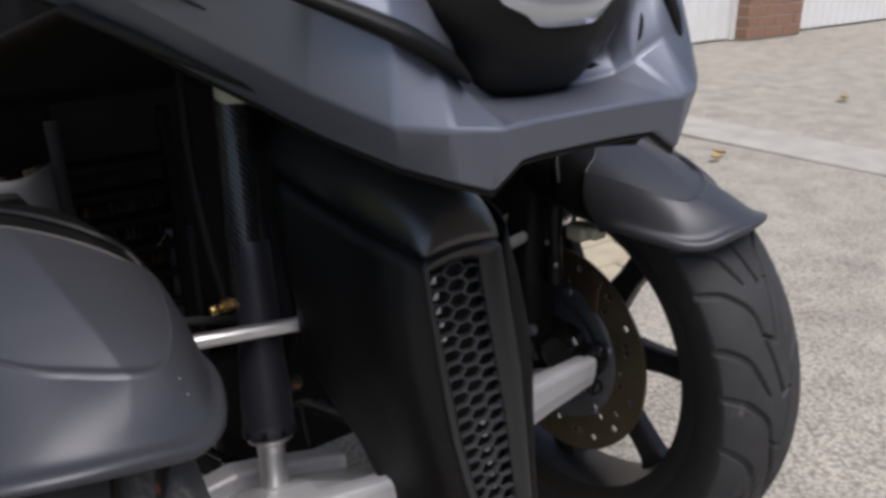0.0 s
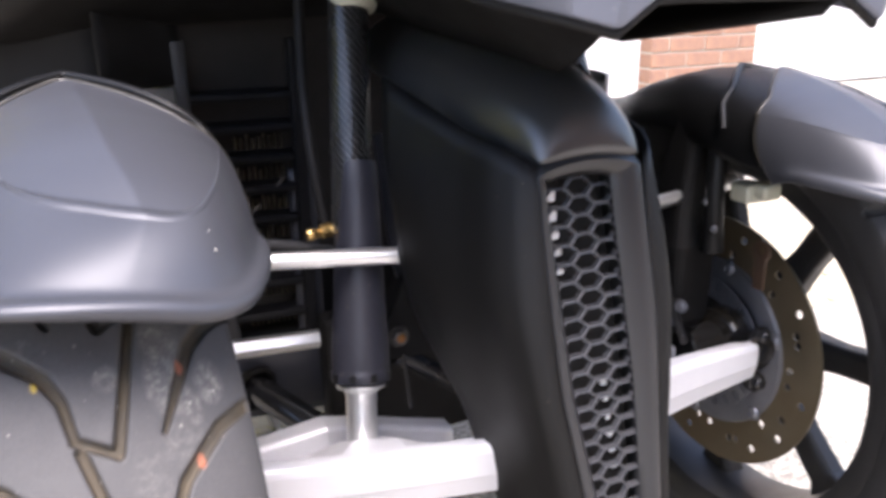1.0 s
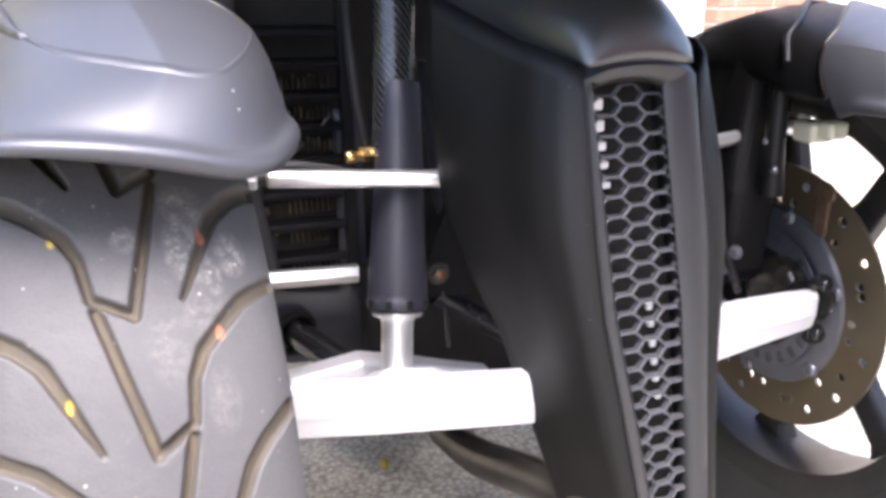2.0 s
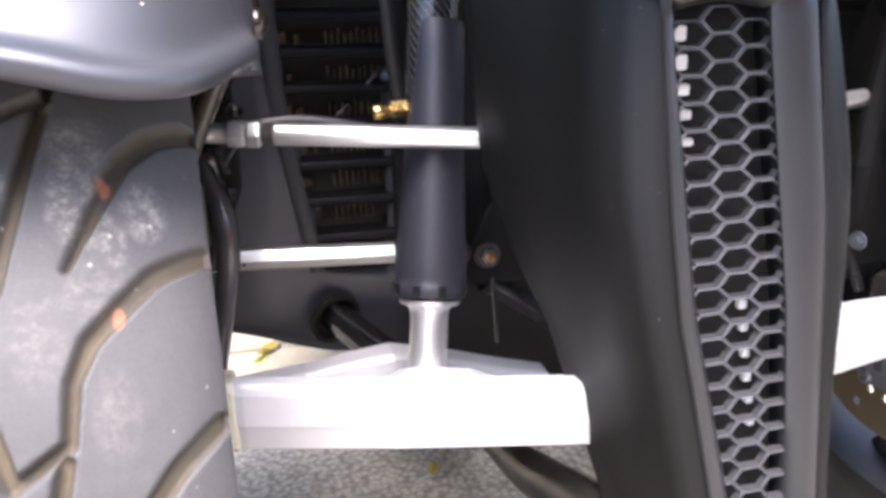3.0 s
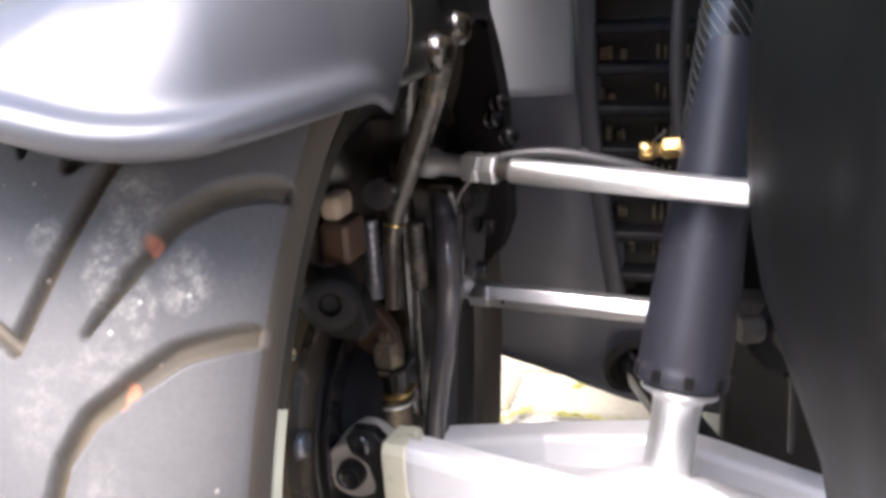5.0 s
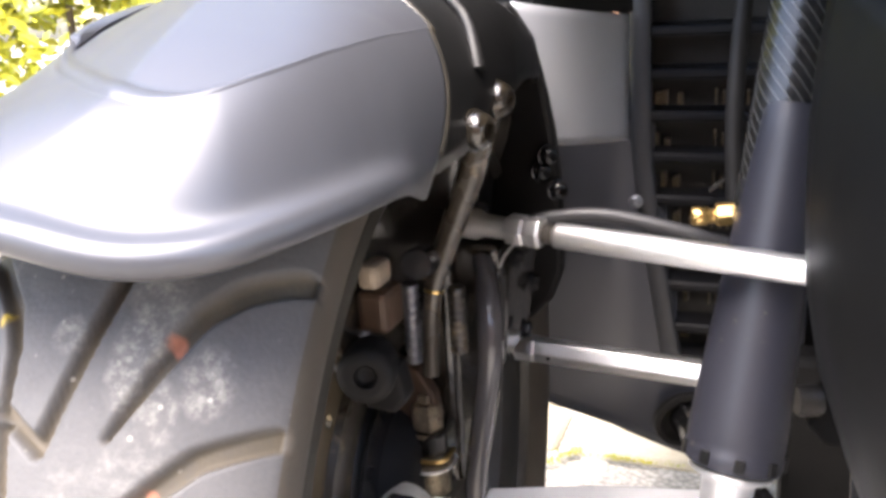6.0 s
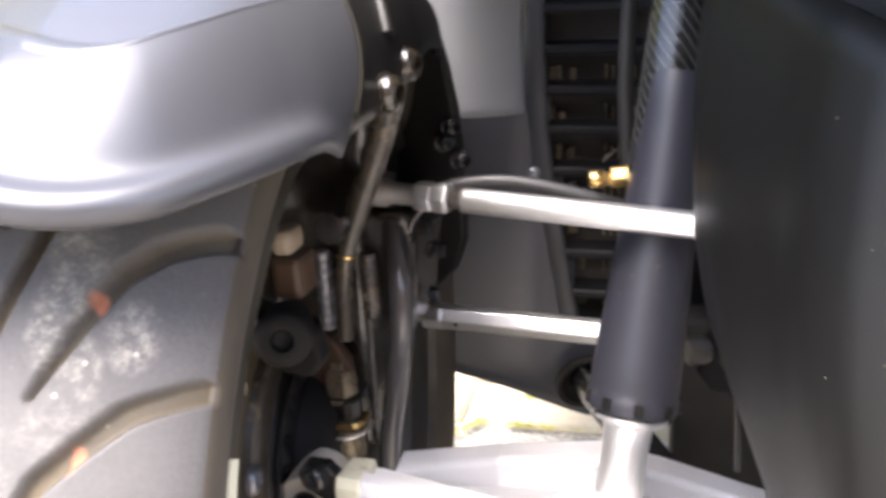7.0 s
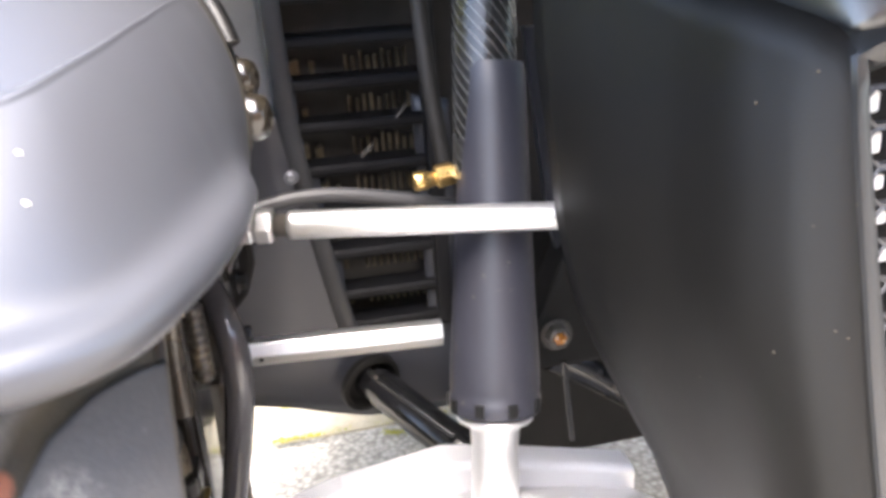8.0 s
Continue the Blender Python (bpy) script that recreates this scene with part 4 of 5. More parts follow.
    for x, k in ((0.2400, 0.90), (0.2390, 1.05), (0.2285, 1.05), (0.2275, 0.98)):
        y, z, h, d = (float(np.interp(-x, [-e[0] for e in ends], [e[n] for e in ends])) for n in (1, 2, 3, 4))
        rows.append([Vector((s * x, dy + y + yy * d * k, z + zz * h * k)) for yy, zz in ((-0.40, -0.5), (-0.5, -0.40), (-0.5, 0.40), (-0.40, 0.5), (0.42, 0.42), (0.5, 0.30), (0.5, -0.5))])
    bm = grid_bm(rows, True, True)
    bmesh.ops.recalc_face_normals(bm, faces=bm.faces)
    crisp(part("arm_end", bm, CREAM, arm, "yellowed end band", smooth=False), 0.0008)
    return arm


for sd in (-1, 1):
    lower_arm(sd)


# ---- dampers ----
def damper(side):
    s = side
    dy = 0.0 if s < 0 else 0.013
    foot, top = Vector((s * 0.1225, 0.4965 + dy, 0.2365)), Vector((s * 0.0850, 0.584 + dy, 0.545))
    m = axis_pose(foot, top)
    L = (top - foot).length
    d = part("damper", lathe_bm([(0.0112, -0.012), (0.0112, 0.0), (0.0108, 0.024), (0.0112, 0.032), (0.0126, 0.0345), (0.0166, 0.0360), (0.0175, 0.0370), (0.0175, 0.0388), (0.0160, 0.0395), (0.011, 0.040)], m, 40), STEEL, scooter, "damper with a bright steel foot and black boot")
    boot = lathe_bm([(0.0150, 0.0395), (0.0200, 0.0405), (0.0210, 0.043), (0.0210, 0.0475), (0.0202, 0.049), (0.0206, 0.052), (0.0204, 0.062), (0.0194, 0.080), (0.0182, 0.105), (0.0169, 0.130), (0.0160, 0.155), (0.0151, 0.180), (0.0147, 0.1935), (0.0138, 0.1965), (0.0110, 0.196)], m, 44)
    bt = part("boot", boot, BOOT, d, "black tapered rubber boot")
    for k in range(9):
        a = 2 * math.pi * k / 9
        e = m @ Vector((0.0206 * math.cos(a), 0.0206 * math.sin(a), 0.0420))
        crisp(part("boot_tooth", box_bm(-0.0022, 0.0022, -0.0015, 0.0015, 0, 0.006, Matrix.Translation(e) @ m.to_3x3().to_4x4() @ pose(0, 0, 0, 0, 0, math.degrees(a) + 90)), PLASTIC, bt, smooth=False), 0.0005)
    # woven sleeve: a dark tube with pale slanting strips
    n, pitch = 18, -0.10
    aside = Vector((s * 0.0030, 0.0030, 0))
    rows = []
    for i in range(33):
        h = 0.145 + (L - 0.149) * i / 32
        row = []
        for k in range(2 * n):
            a = math.pi * k / n + (h - 0.18) / pitch * 2 * math.pi + (0.06 if k % 2 else -0.06)
            row.append(m @ Vector((0.0146 * math.cos(a), 0.0146 * math.sin(a), h)) + aside)
        rows.append(row)
    sl = part("sleeve", grid_bm(rows, True, True), CARBON_B, d, "dark sleeve with pale diagonal strips", mats=(CARBON_A,))
    for k, p in enumerate(sl.data.polygons):
        p.material_index = k % 2 if k < 32 * 2 * n else 0
    part("top_collar", lathe_bm([(0.0150, L - 0.02), (0.0175, L - 0.014), (0.0175, L + 0.02), (0.01, L + 0.03)], m, 24), CREAM, d, "cream upper collar")
    return d


for sd in (-1, 1):
    damper(sd)


# ---- steering and tilt rods ----
def track_rod(side):
    s = side
    dy = 0.0 if s < 0 else 0.013
    a, b = Vector((s * 0.243, 0.530 + dy, 0.3735)), Vector((s * 0.060, 0.498 + dy, 0.3650))
    d = (b - a).normalized()
    r = part("track_rod", lathe_bm([(0.0044, 0.0455), (0.0058, 0.0465), (0.0060, 0.048), (0.0060, (b - a).length)], axis_pose(a, b), 28), STEEL, scooter, "bright plated steering rod")
    part("rod_end", lathe_bm([(0.0075, -0.002), (0.0075, 0.006), (0.0056, 0.010), (0.0052, 0.022)], axis_pose(a, b), 24), STEEL, r)
    nut = a + d * 0.022
    crisp(part("lock_nut", lathe_bm([(0.0070, 0), (0.0076, 0.001), (0.0076, 0.0085), (0.0068, 0.0095), (0.0068, 0.0105), (0.0076, 0.0112), (0.0076, 0.0170), (0.0066, 0.0182), (0.0, 0.0182)], axis_pose(nut, b), 6), STEEL, r, "hexagon lock nut", smooth=False), 0.0006)
    part("thread", lathe_bm([(x, h) for i in range(9) for x, h in ((0.0042, 0.038 + i * 0.0010), (0.0048, 0.0385 + i * 0.0010))], axis_pose(a, b), 20), DIRTY, r)
    pin = a + d * 0.026
    part("split_pin", tube_bm([pin + Vector((0, -0.005, -0.006)), pin + Vector((s * 0.0045, -0.006, -0.0115)), pin + Vector((s * 0.0065, -0.006, -0.0165))], 0.0017, 8, 2, flat=0.4), STEEL, r, "bent flat tab")
    return r


def tilt_link(side):
    s = side
    dy = 0.0 if s < 0 else 0.013
    a, b = Vector((s * 0.245, 0.610 + dy, 0.2735)), Vector((s * 0.122, 0.603 + dy, 0.2700))
    r = part("tilt_link", lathe_bm([(0.0075, 0.0), (0.0083, 0.001), (0.0083, 0.012), (0.0078, 0.013), (0.0078, (b - a).length)], axis_pose(a, b), 6), STEEL, scooter, "bright hexagon tilt link", smooth=False)
    crisp(r, 0.0006)
    part("link_thread", lathe_bm([(0.004, -0.02), (0.004, 0.002)], axis_pose(a, b), 16), STEEL, r)
    e = a + (b - a).normalized() * 0.022 + Vector((0, -0.0072, -0.0015))
    part("drilling", lathe_bm([(0.0012, 0), (0.0012, 0.0006)], axis_pose(e, e + Vector((0, -1, 0))), 12), DULL, r)
    return r


for sd in (-1, 1):
    track_rod(sd)
    tilt_link(sd)


# ---- wheel carriers, calipers, hoses ----
def wheel_carrier(side):
    s = side
    dy = 0.0 if s < 0 else 0.015

    def V(x, y, z):
        k = 0.925
        return Vector((s * (0.129 + k * (x - 0.129)), 0.151 + k * (y - 0.151) + dy, 0.444 + k * (z - 0.444)))

    rows = []
    for z, x0, x1, y0, y1 in ((0.180, 0.262, 0.292, 0.545, 0.58), (0.190, 0.258, 0.296, 0.54, 0.59), (0.255, 0.256, 0.296, 0.542, 0.595), (0.330, 0.256, 0.296, 0.545, 0.60), (0.36, 0.258, 0.294, 0.545, 0.60), (0.37, 0.262, 0.29, 0.55, 0.595)):
        rows.append([V(x0, y0 + 0.004, z), V(x0 + 0.004, y0, z), V(x1 - 0.006, y0, z), V(x1, y0 + 0.008, z), V(x1, y1, z), V(x0, y1, z)])
    bm = grid_bm(rows, True, True)
    bmesh.ops.recalc_face_normals(bm, faces=bm.faces)
    if s > 0:
        bm.free()
        bm = lathe_bm([(0.0, -0.004), (0.018, -0.004), (0.027, 0.0), (0.029, 0.006), (0.029, 0.018), (0.024, 0.024), (0.0, 0.024)], axis_pose((0.204, 0.505, 0.243), (0.3, 0.515, 0.243)), 20)
    k = part("wheel_carrier", bm, OILY, scooter, "black greasy wheel carrier", smooth=False)
    crisp(k, 0.003, 30, 3)
    if s > 0:
        rows = []
        for z, x0, x1, y0, y1 in ((0.245, 0.172, 0.205, 0.525, 0.56), (0.262, 0.166, 0.208, 0.515, 0.575), (0.33, 0.164, 0.208, 0.512, 0.58), (0.355, 0.170, 0.205, 0.518, 0.565), (0.44, 0.19, 0.21, 0.53, 0.56)):
            rows.append([Vector((x0, y0, z)), Vector((x1, y0, z)), Vector((x1, y1, z)), Vector((x0, y1, z))])
        bm = grid_bm(rows, True, True)
        bmesh.ops.recalc_face_normals(bm, faces=bm.faces)
        crisp(part("knuckle", bm, DULL, k, smooth=False), 0.008, 30, 3)
        part("hose_loop", tube_bm([(0.158, 0.565, 0.40), (0.156, 0.545, 0.37), (0.154, 0.53, 0.33), (0.158, 0.512, 0.29), (0.168, 0.50, 0.25)], 0.0035, 10), GLOSSBLACK, k)
        for y, z in ((0.50, 0.285), (0.512, 0.268)):
            hexbolt("knuckle_bolt", (0.161, y, z), (0.0, y - 0.05, z), 0.0045, 0.005, CASTING, k)
        return k
    # upper spindle leg
    part("leg", tube_bm([V(0.276, 0.60, 0.30), V(0.276, 0.60, 0.36), V(0.270, 0.595, 0.42), V(0.262, 0.59, 0.47)], [0.017, 0.015, 0.013, 0.013], 16, 5), OILY, k)
    rows = []
    for z, x0, x1, y0, y1 in ((0.170, -0.280, -0.252, 0.480, 0.52), (0.180, -0.284, -0.248, 0.474, 0.525), (0.222, -0.285, -0.2465, 0.474, 0.53), (0.240, -0.284, -0.2465, 0.484, 0.53)):
        rows.append([Vector(q) for q in ((x0, y0, z), (x1 - 0.006, y0, z), (x1, y0 + 0.006, z), (x1, y1, z), (x0, y1, z))])
    bm = grid_bm(rows, True, True)
    bmesh.ops.recalc_face_normals(bm, faces=bm.faces)
    crisp(part("knuckle", bm, DUSTY, k, smooth=False), 0.004, 30, 3)
    # dark backing added between the wheel and the carrier to close a bright gap
    rows = []
    for a in np.linspace(55, 165, 24):
        ca, sa = math.cos(radians(a)), math.sin(radians(a))
        rows.append([Vector((-0.262 - 0.06 * (0.5 - 0.3 * ca) * r, 0.507 - r * ca, 0.242 + r * sa)) for r in (0.085, 0.12, 0.150, 0.163)])
    thick(part("dark_backing", grid_bm(rows), OILY, k, "oily black backing added behind the carrier"), 0.002, 0)
    # clamp with its bolt stack
    clamp = [(-0.030, -0.014), (0.016, -0.014), (0.021, -0.009), (0.021, 0.009), (0.016, 0.014), (-0.030, 0.014)]
    crisp(part("clamp", prism_bm(clamp, 0, 0.0130, Matrix.Translation((-0.270, 0.5075, 0.2625))), OILY, k, "black pinch clamp", smooth=False), 0.002)
    loop = [(-0.284, 0.4985, 0.2625), (-0.278, 0.4930, 0.2620), (-0.266, 0.4925, 0.2615), (-0.254, 0.4925, 0.2618), (-0.2485, 0.4955, 0.2625), (-0.2475, 0.5045, 0.2635)]
    part("clamp_rim", tube_bm(loop, 0.0013, 8), BRASS, k, "coppery worn clamp rim")
    link = [(-0.284, 0.276), (-0.262, 0.272), (-0.252, 0.280), (-0.254, 0.294), (-0.262, 0.306), (-0.274, 0.312), (-0.284, 0.300)]
    crisp(part("link_plate", prism_bm(link, -0.508, -0.500, pose(0, 0, 0, 90, 0, 0)), RUST, k, "browned link plate", smooth=False), 0.0015)
    mm = axis_pose((-0.2600, 0.503, 0.236), (-0.2600, 0.503, 0.4))
    part("spindle", lathe_bm([(0.0100, 0.0), (0.0100, 0.019), (0.0125, 0.0205), (0.0125, 0.0225), (0.0085, 0.0245), (0.0085, 0.0365), (0.0098, 0.037), (0.0098, 0.039)], mm, 28), GREASY, k, "greasy spindle")
    crisp(part("nut", lathe_bm([(0.0082, 0.039), (0.0086, 0.040), (0.0086, 0.050), (0.0074, 0.053), (0.0050, 0.0535), (0.0048, 0.058), (0.0, 0.0585)], mm, 6), GREASY, k, "greasy hexagon nut", smooth=False), 0.0005)
    part("washer", lathe_bm([(0.0135, 0.0195), (0.0138, 0.0202), (0.0135, 0.0208)], mm, 28), STEEL, k, "bright steel washer")
    # bush with an eye
    c = Vector((-0.2555, 0.438, 0.3355))
    part("bush", lathe_bm([(0.0042, 0.002), (0.0048, 0.0055), (0.0075, 0.006), (0.0105, 0.005), (0.0120, 0.0025), (0.0120, -0.012), (0.008, -0.014), (0.0042, -0.012)], axis_pose(c, c + Vector((0.35, -1, 0.1))), 28, False), DULL, k, "black rubber bush")
    part("bush_eye", lathe_bm([(0.0, 0.001), (0.0040, 0.001), (0.0046, 0.003), (0.0040, 0.0045), (0.0034, 0.003), (0.0, 0.0025)], axis_pose(c, c + Vector((0.35, -1, 0.1))), 20), DULL, k)
    crisp(part("bush_arm", prism_bm([(-0.010, 0.002), (0.010, 0.0), (0.013, -0.014), (0.008, -0.021), (-0.006, -0.020)], -0.006, 0.006, Matrix.Translation(c + Vector((0, 0.012, 0))) @ pose(0, 0, 0, 90, 0, 0)), DULL, k, smooth=False), 0.002)
    # threaded adjusters beside the hose
    for x, y, z0, z1, r in ((-0.2565, 0.487, 0.318, 0.357, 0.0042), (-0.2385, 0.498, 0.320, 0.352, 0.0044)):
        n = 9
        prof = []
        for i in range(n):
            h = (z1 - z0) * i / n
            prof += [(r * 0.82, h), (r, h + 0.0012), (r, h + 0.0026), (r * 0.82, h + 0.0038)]
        part("adjuster", lathe_bm(prof, Matrix.Translation((x, y, z0)), 16), CASTING if x < -0.25 else GREASYBLACK, k, "greasy threaded adjuster")
    # cream and brown blocks of the brake caliper, with a black plug
    crisp(part("sensor_block", box_bm(-0.263, -0.2535, 0.450, 0.466, 0.3655, 0.3765), DULLCREAM, k, "dirty tan sensor block", smooth=False), 0.003)
    crisp(part("bracket", box_bm(-0.264, -0.2500, 0.449, 0.468, 0.347, 0.3655), RUST, k, "browned steel bracket", smooth=False), 0.003)
    part("plug", lathe_bm([(0.0, 0), (0.0062, 0.0005), (0.0068, 0.003), (0.0068, 0.015), (0.0, 0.016)], axis_pose((-0.2395, 0.458, 0.3755), (-0.245, 0.49, 0.37)), 20), GLOSSBLACK, k, "black round plug")
    # caliper
    rows = []
    for z, x0, x1, y0, y1 in ((0.285, 0.236, 0.262, 0.55, 0.58), (0.30, 0.232, 0.264, 0.545, 0.60), (0.345, 0.226, 0.264, 0.535, 0.60), (0.362, 0.228, 0.262, 0.532, 0.595)):
        rows.append([Vector((s * x, y + dy, z)) for x, y in ((x0, y0), (x1, y0), (x1, y1), (x0, y1))])
    bm = grid_bm(rows, True, True)
    bmesh.ops.recalc_face_normals(bm, faces=bm.faces)
    cal = part("caliper", bm, OILY, scooter, "greasy black brake caliper", smooth=False)
    crisp(cal, 0.005, 30, 3)
    for z, y in ((0.348, 0.555), (0.305, 0.565), (0.325, 0.585)):
        c = Vector((s * 0.2275, y + dy, z))
        hexbolt("caliper_bolt", c, c + Vector((-s, 0, 0)), 0.0045, 0.005, GLOSSBLACK if s < 0 else STEEL, cal)
    # hoses
    h1 = [(-0.207, 0.463, 0.440), (-0.2125, 0.468, 0.428), (-0.221, 0.477, 0.409), (-0.234, 0.483, 0.381), (-0.2435, 0.486, 0.358), (-0.246, 0.484, 0.340), (-0.2455, 0.479, 0.316)]
    h = part("brake_hose", tube_bm(h1, [0.0062, 0.0060, 0.0058, 0.0052, 0.0044, 0.0040, 0.0038], 14, 6), GREASYBLACK, scooter, "greasy black brake hose")
    part("hose_clip", lathe_bm([(0.0046, 0), (0.0046, 0.0012)], axis_pose((-0.2440, 0.486, 0.355), (-0.246, 0.484, 0.340)), 18), BRASS, h, "yellow clip")
    h2 = [(-0.246, 0.557, 0.374), (-0.240, 0.542, 0.357), (-0.2290, 0.514, 0.337), (-0.2265, 0.506, 0.315), (-0.231, 0.507, 0.285), (-0.2385, 0.512, 0.250), (-0.243, 0.516, 0.222)]
    part("guide_tube", tube_bm(h2, [0.0056, 0.0060, 0.0064, 0.0064, 0.0060, 0.0056, 0.005], 14, 6), SATIN, scooter, "dark satin bent guide tube")
    def W(x, y, z):
        return Vector((s * x, y + dy, z))

    # dark guard plate behind, with screw bosses
    rows = []
    for z, y0, x0, x1 in ((0.285, 0.625, 0.240, 0.28), (0.30, 0.625, 0.226, 0.28), (0.318, 0.625, 0.2195, 0.28), (0.37, 0.624, 0.2195, 0.275), (0.40, 0.622, 0.222, 0.27), (0.425, 0.620, 0.226, 0.266), (0.455, 0.618, 0.233, 0.264), (0.475, 0.616, 0.245, 0.264)):
        rows.append([W(x0, y0 + 0.012, z), W(x0, y0, z), W(x1, y0 + 0.004, z), W(x1, y0 + 0.016, z)])
    bm = grid_bm(rows, True, True)
    bmesh.ops.recalc_face_normals(bm, faces=bm.faces)
    g = part("guard", bm, DULL, scooter, "dull black guard plate with screw bosses", smooth=False)
    crisp(g, 0.003, 30, 2)
    for x, z in ((0.222, 0.3895), (0.217, 0.3695), (0.226, 0.380)):
        c = W(x + 0.004, 0.622, z)
        dome("boss", c, c + Vector((-s * 0.7, -0.7, 0)), 0.0055, 0.007, GLOSSBLACK, g)
    return k


for sd in (-1, 1):
    wheel_carrier(sd)

# fork bar and cream connector beside the far disc
bar = part("stay", tube_bm([(0.196, 0.508, 0.44), (0.190, 0.505, 0.41), (0.186, 0.50, 0.37), (0.188, 0.50, 0.33)], [0.007, 0.0085, 0.008, 0.010], 12), PLASTIC, scooter, "black stay beside the disc")
for y, z in ((0.502, 0.372), (0.490, 0.352)):
    dome("stay_screw", (0.180, y, z), (0.1, y, z), 0.003, 0.003, CASTING, bar)
plug = part("connector", join_bm(box_bm(0.20, 0.222, 0.478, 0.500, 0.372, 0.388), box_bm(0.205, 0.224, 0.466, 0.480, 0.376, 0.390)), CREAM, scooter, "dirty cream connector", smooth=False)
crisp(plug, 0.004, 30, 3)
part("bracket_eye", join_bm(lathe_bm([(0.004, 0), (0.0085, 0), (0.0085, 0.003), (0.004, 0.003)], axis_pose((0.206, 0.462, 0.338), (0.1, 0.462, 0.338)), 24, False), box_bm(0.203, 0.206, 0.457, 0.467, 0.306, 0.331)), RUST, scooter, "tan steel bracket eye", smooth=False)

# ---- body behind the wheels ----
def lower_panel(side):
    """Dark panel with the vent opening; sections run sideways."""
    s = side
    rows = []
    for z in np.linspace(0, 1, 22):
        row = []
        for x in np.linspace(0, 1, 24):
            X = 0.075 + (0.205 if s < 0 else 0.165) * x
            zb = float(np.interp(X, (0.075, 0.10, 0.157, 0.20, 0.25, 0.28), (0.110, 0.112, 0.117, 0.134, 0.162, 0.182)))
            zt = 0.402 + 0.012 * (X - 0.2) / 0.05
            Z = zb + (zt - zb) * z
            Y = 0.764 - 0.04 * max(0, (X - 0.20) / 0.08) ** 1.5 + 0.035 * max(0, (0.17 - Z) / 0.07) ** 2 * 0.6
            row.append(Vector((s * X, Y, Z)))
        rows.append(row)
    bm = grid_bm(rows)

    def inside(f):
        c = f.calc_center_median()
        X, Z = abs(c.x), c.z
        left = float(np.interp(Z, (0.20, 0.24, 0.30, 0.36, 0.40), (0.158, 0.164, 0.174, 0.182, 0.184)))
        return 0.098 < X < left and 0.205 < Z

    bmesh.ops.delete(bm, geom=[f for f in bm.faces if inside(f)], context="FACES")
    p = part("lower_panel", bm, PANELGREY, scooter, "dark grey lower body panel with a vent opening")
    thick(p, 0.004, 0)
    return p


def vent(side, panel):
    s = side
    for k in range(9):
        z = (0.207, 0.233, 0.266, 0.298, 0.331, 0.362, 0.3915, 0.4205, 0.4495)[k]
        left = float(np.interp(z, (0.20, 0.24, 0.30, 0.36, 0.44), (0.160, 0.168, 0.178, 0.186, 0.188)))
        rows = []
        for x in np.linspace(0.088, left, 6):
            rows.append([Vector((s * x, 0.757 + dy, z + dz - 0.001 * (0.13 - x) / 0.09)) for dy, dz in ((0, -0.0040), (-0.0015, -0.002), (-0.0015, 0.002), (0, 0.0040), (0.020, 0.0055), (0.020, -0.001))])
        crisp(part("vent_slat", grid_bm(rows, True, True), SLAT, panel, smooth=False), 0.0006)
    for xa, xb in ((0.0835, 0.0955),):
        crisp(part("vent_post", box_bm(*sorted((s * xa, s * xb)), 0.752, 0.766, 0.20, 0.50), SLAT, panel, smooth=False), 0.002)
    rows = []
    for z in np.linspace(0.205, 0.5, 10):
        left = float(np.interp(z, (0.20, 0.24, 0.30, 0.36, 0.44), (0.158, 0.165, 0.175, 0.183, 0.185)))
        rows.append([Vector((s * (left + a), 0.757 + b, z)) for a, b in ((0.0, 0.008), (0.0, -0.003), (0.002, -0.0045), (0.012, -0.0045), (0.014, -0.002), (0.014, 0.008))])
    part("vent_frame", grid_bm(rows, True, True), GREYPLASTIC, panel)
    c = Vector((s * 0.193, 0.7495, 0.332))
    dome("panel_screw", c, c + Vector((0, -1, 0)), 0.0045, 0.003, CASTING, panel, "small grey screw")


def upper_panel(side):
    """Lighter grey leg-shield skin above the seam."""
    s = side
    rows = []
    for z in np.linspace(0.377, 0.462, 14):
        row = []
        for x in np.linspace(0, 1, 18):
            X = 0.200 + (0.056 if s < 0 else -0.008) * x
            Y = 0.748 - 0.085 * x ** 1.1 - 0.02 * math.sin(math.pi * x)
            row.append(Vector((s * X, Y, z + 0.012 * (X - 0.2) / 0.05 * (1 if z < 0.5 else 0.5))))
        rows.append(row)
    p = part("leg_shield", grid_bm(rows), SHIELD, scooter, "grey painted leg shield")
    thick(p, 0.004, 0)
    above = grid_bm([[Vector((s * (0.19 + (0.066 if s < 0 else 0.008) * x), 0.757 - 0.045 * x ** 1.3 + 0.10 * max(0, (z - 0.5) / 0.36) ** 1.5, z)) for x in np.linspace(0, 1, 8)] for z in np.linspace(0.464, 0.86, 10)])
    thick(part("upper_shield", above, DULL, p, "dull black upper part of the leg shield"), 0.004, 0)
    if s < 0:
        wing = grid_bm([[Vector((-X, 0.745 + 0.35 * (X - 0.25), z)) for X in np.linspace(0.245, 0.40, 8)] for z in np.linspace(0.40, 0.86, 8)])
        thick(part("leg_shield_wing", wing, DULL, p, "dull black outer wing of the leg shield"), 0.004, 0)
    back = grid_bm([[Vector((s * x, y, z)) for x, y in ((0.186, 0.766), (0.202, 0.760), (0.21, 0.78))] for z in np.linspace(0.39, 0.462, 6)])
    thick(part("leg_shield_edge", back, GREYPLASTIC, p), 0.004, 0)
    return p


for sd in (-1, 1):
    pn = lower_panel(sd)
    vent(sd, pn)
    upper_panel(sd)

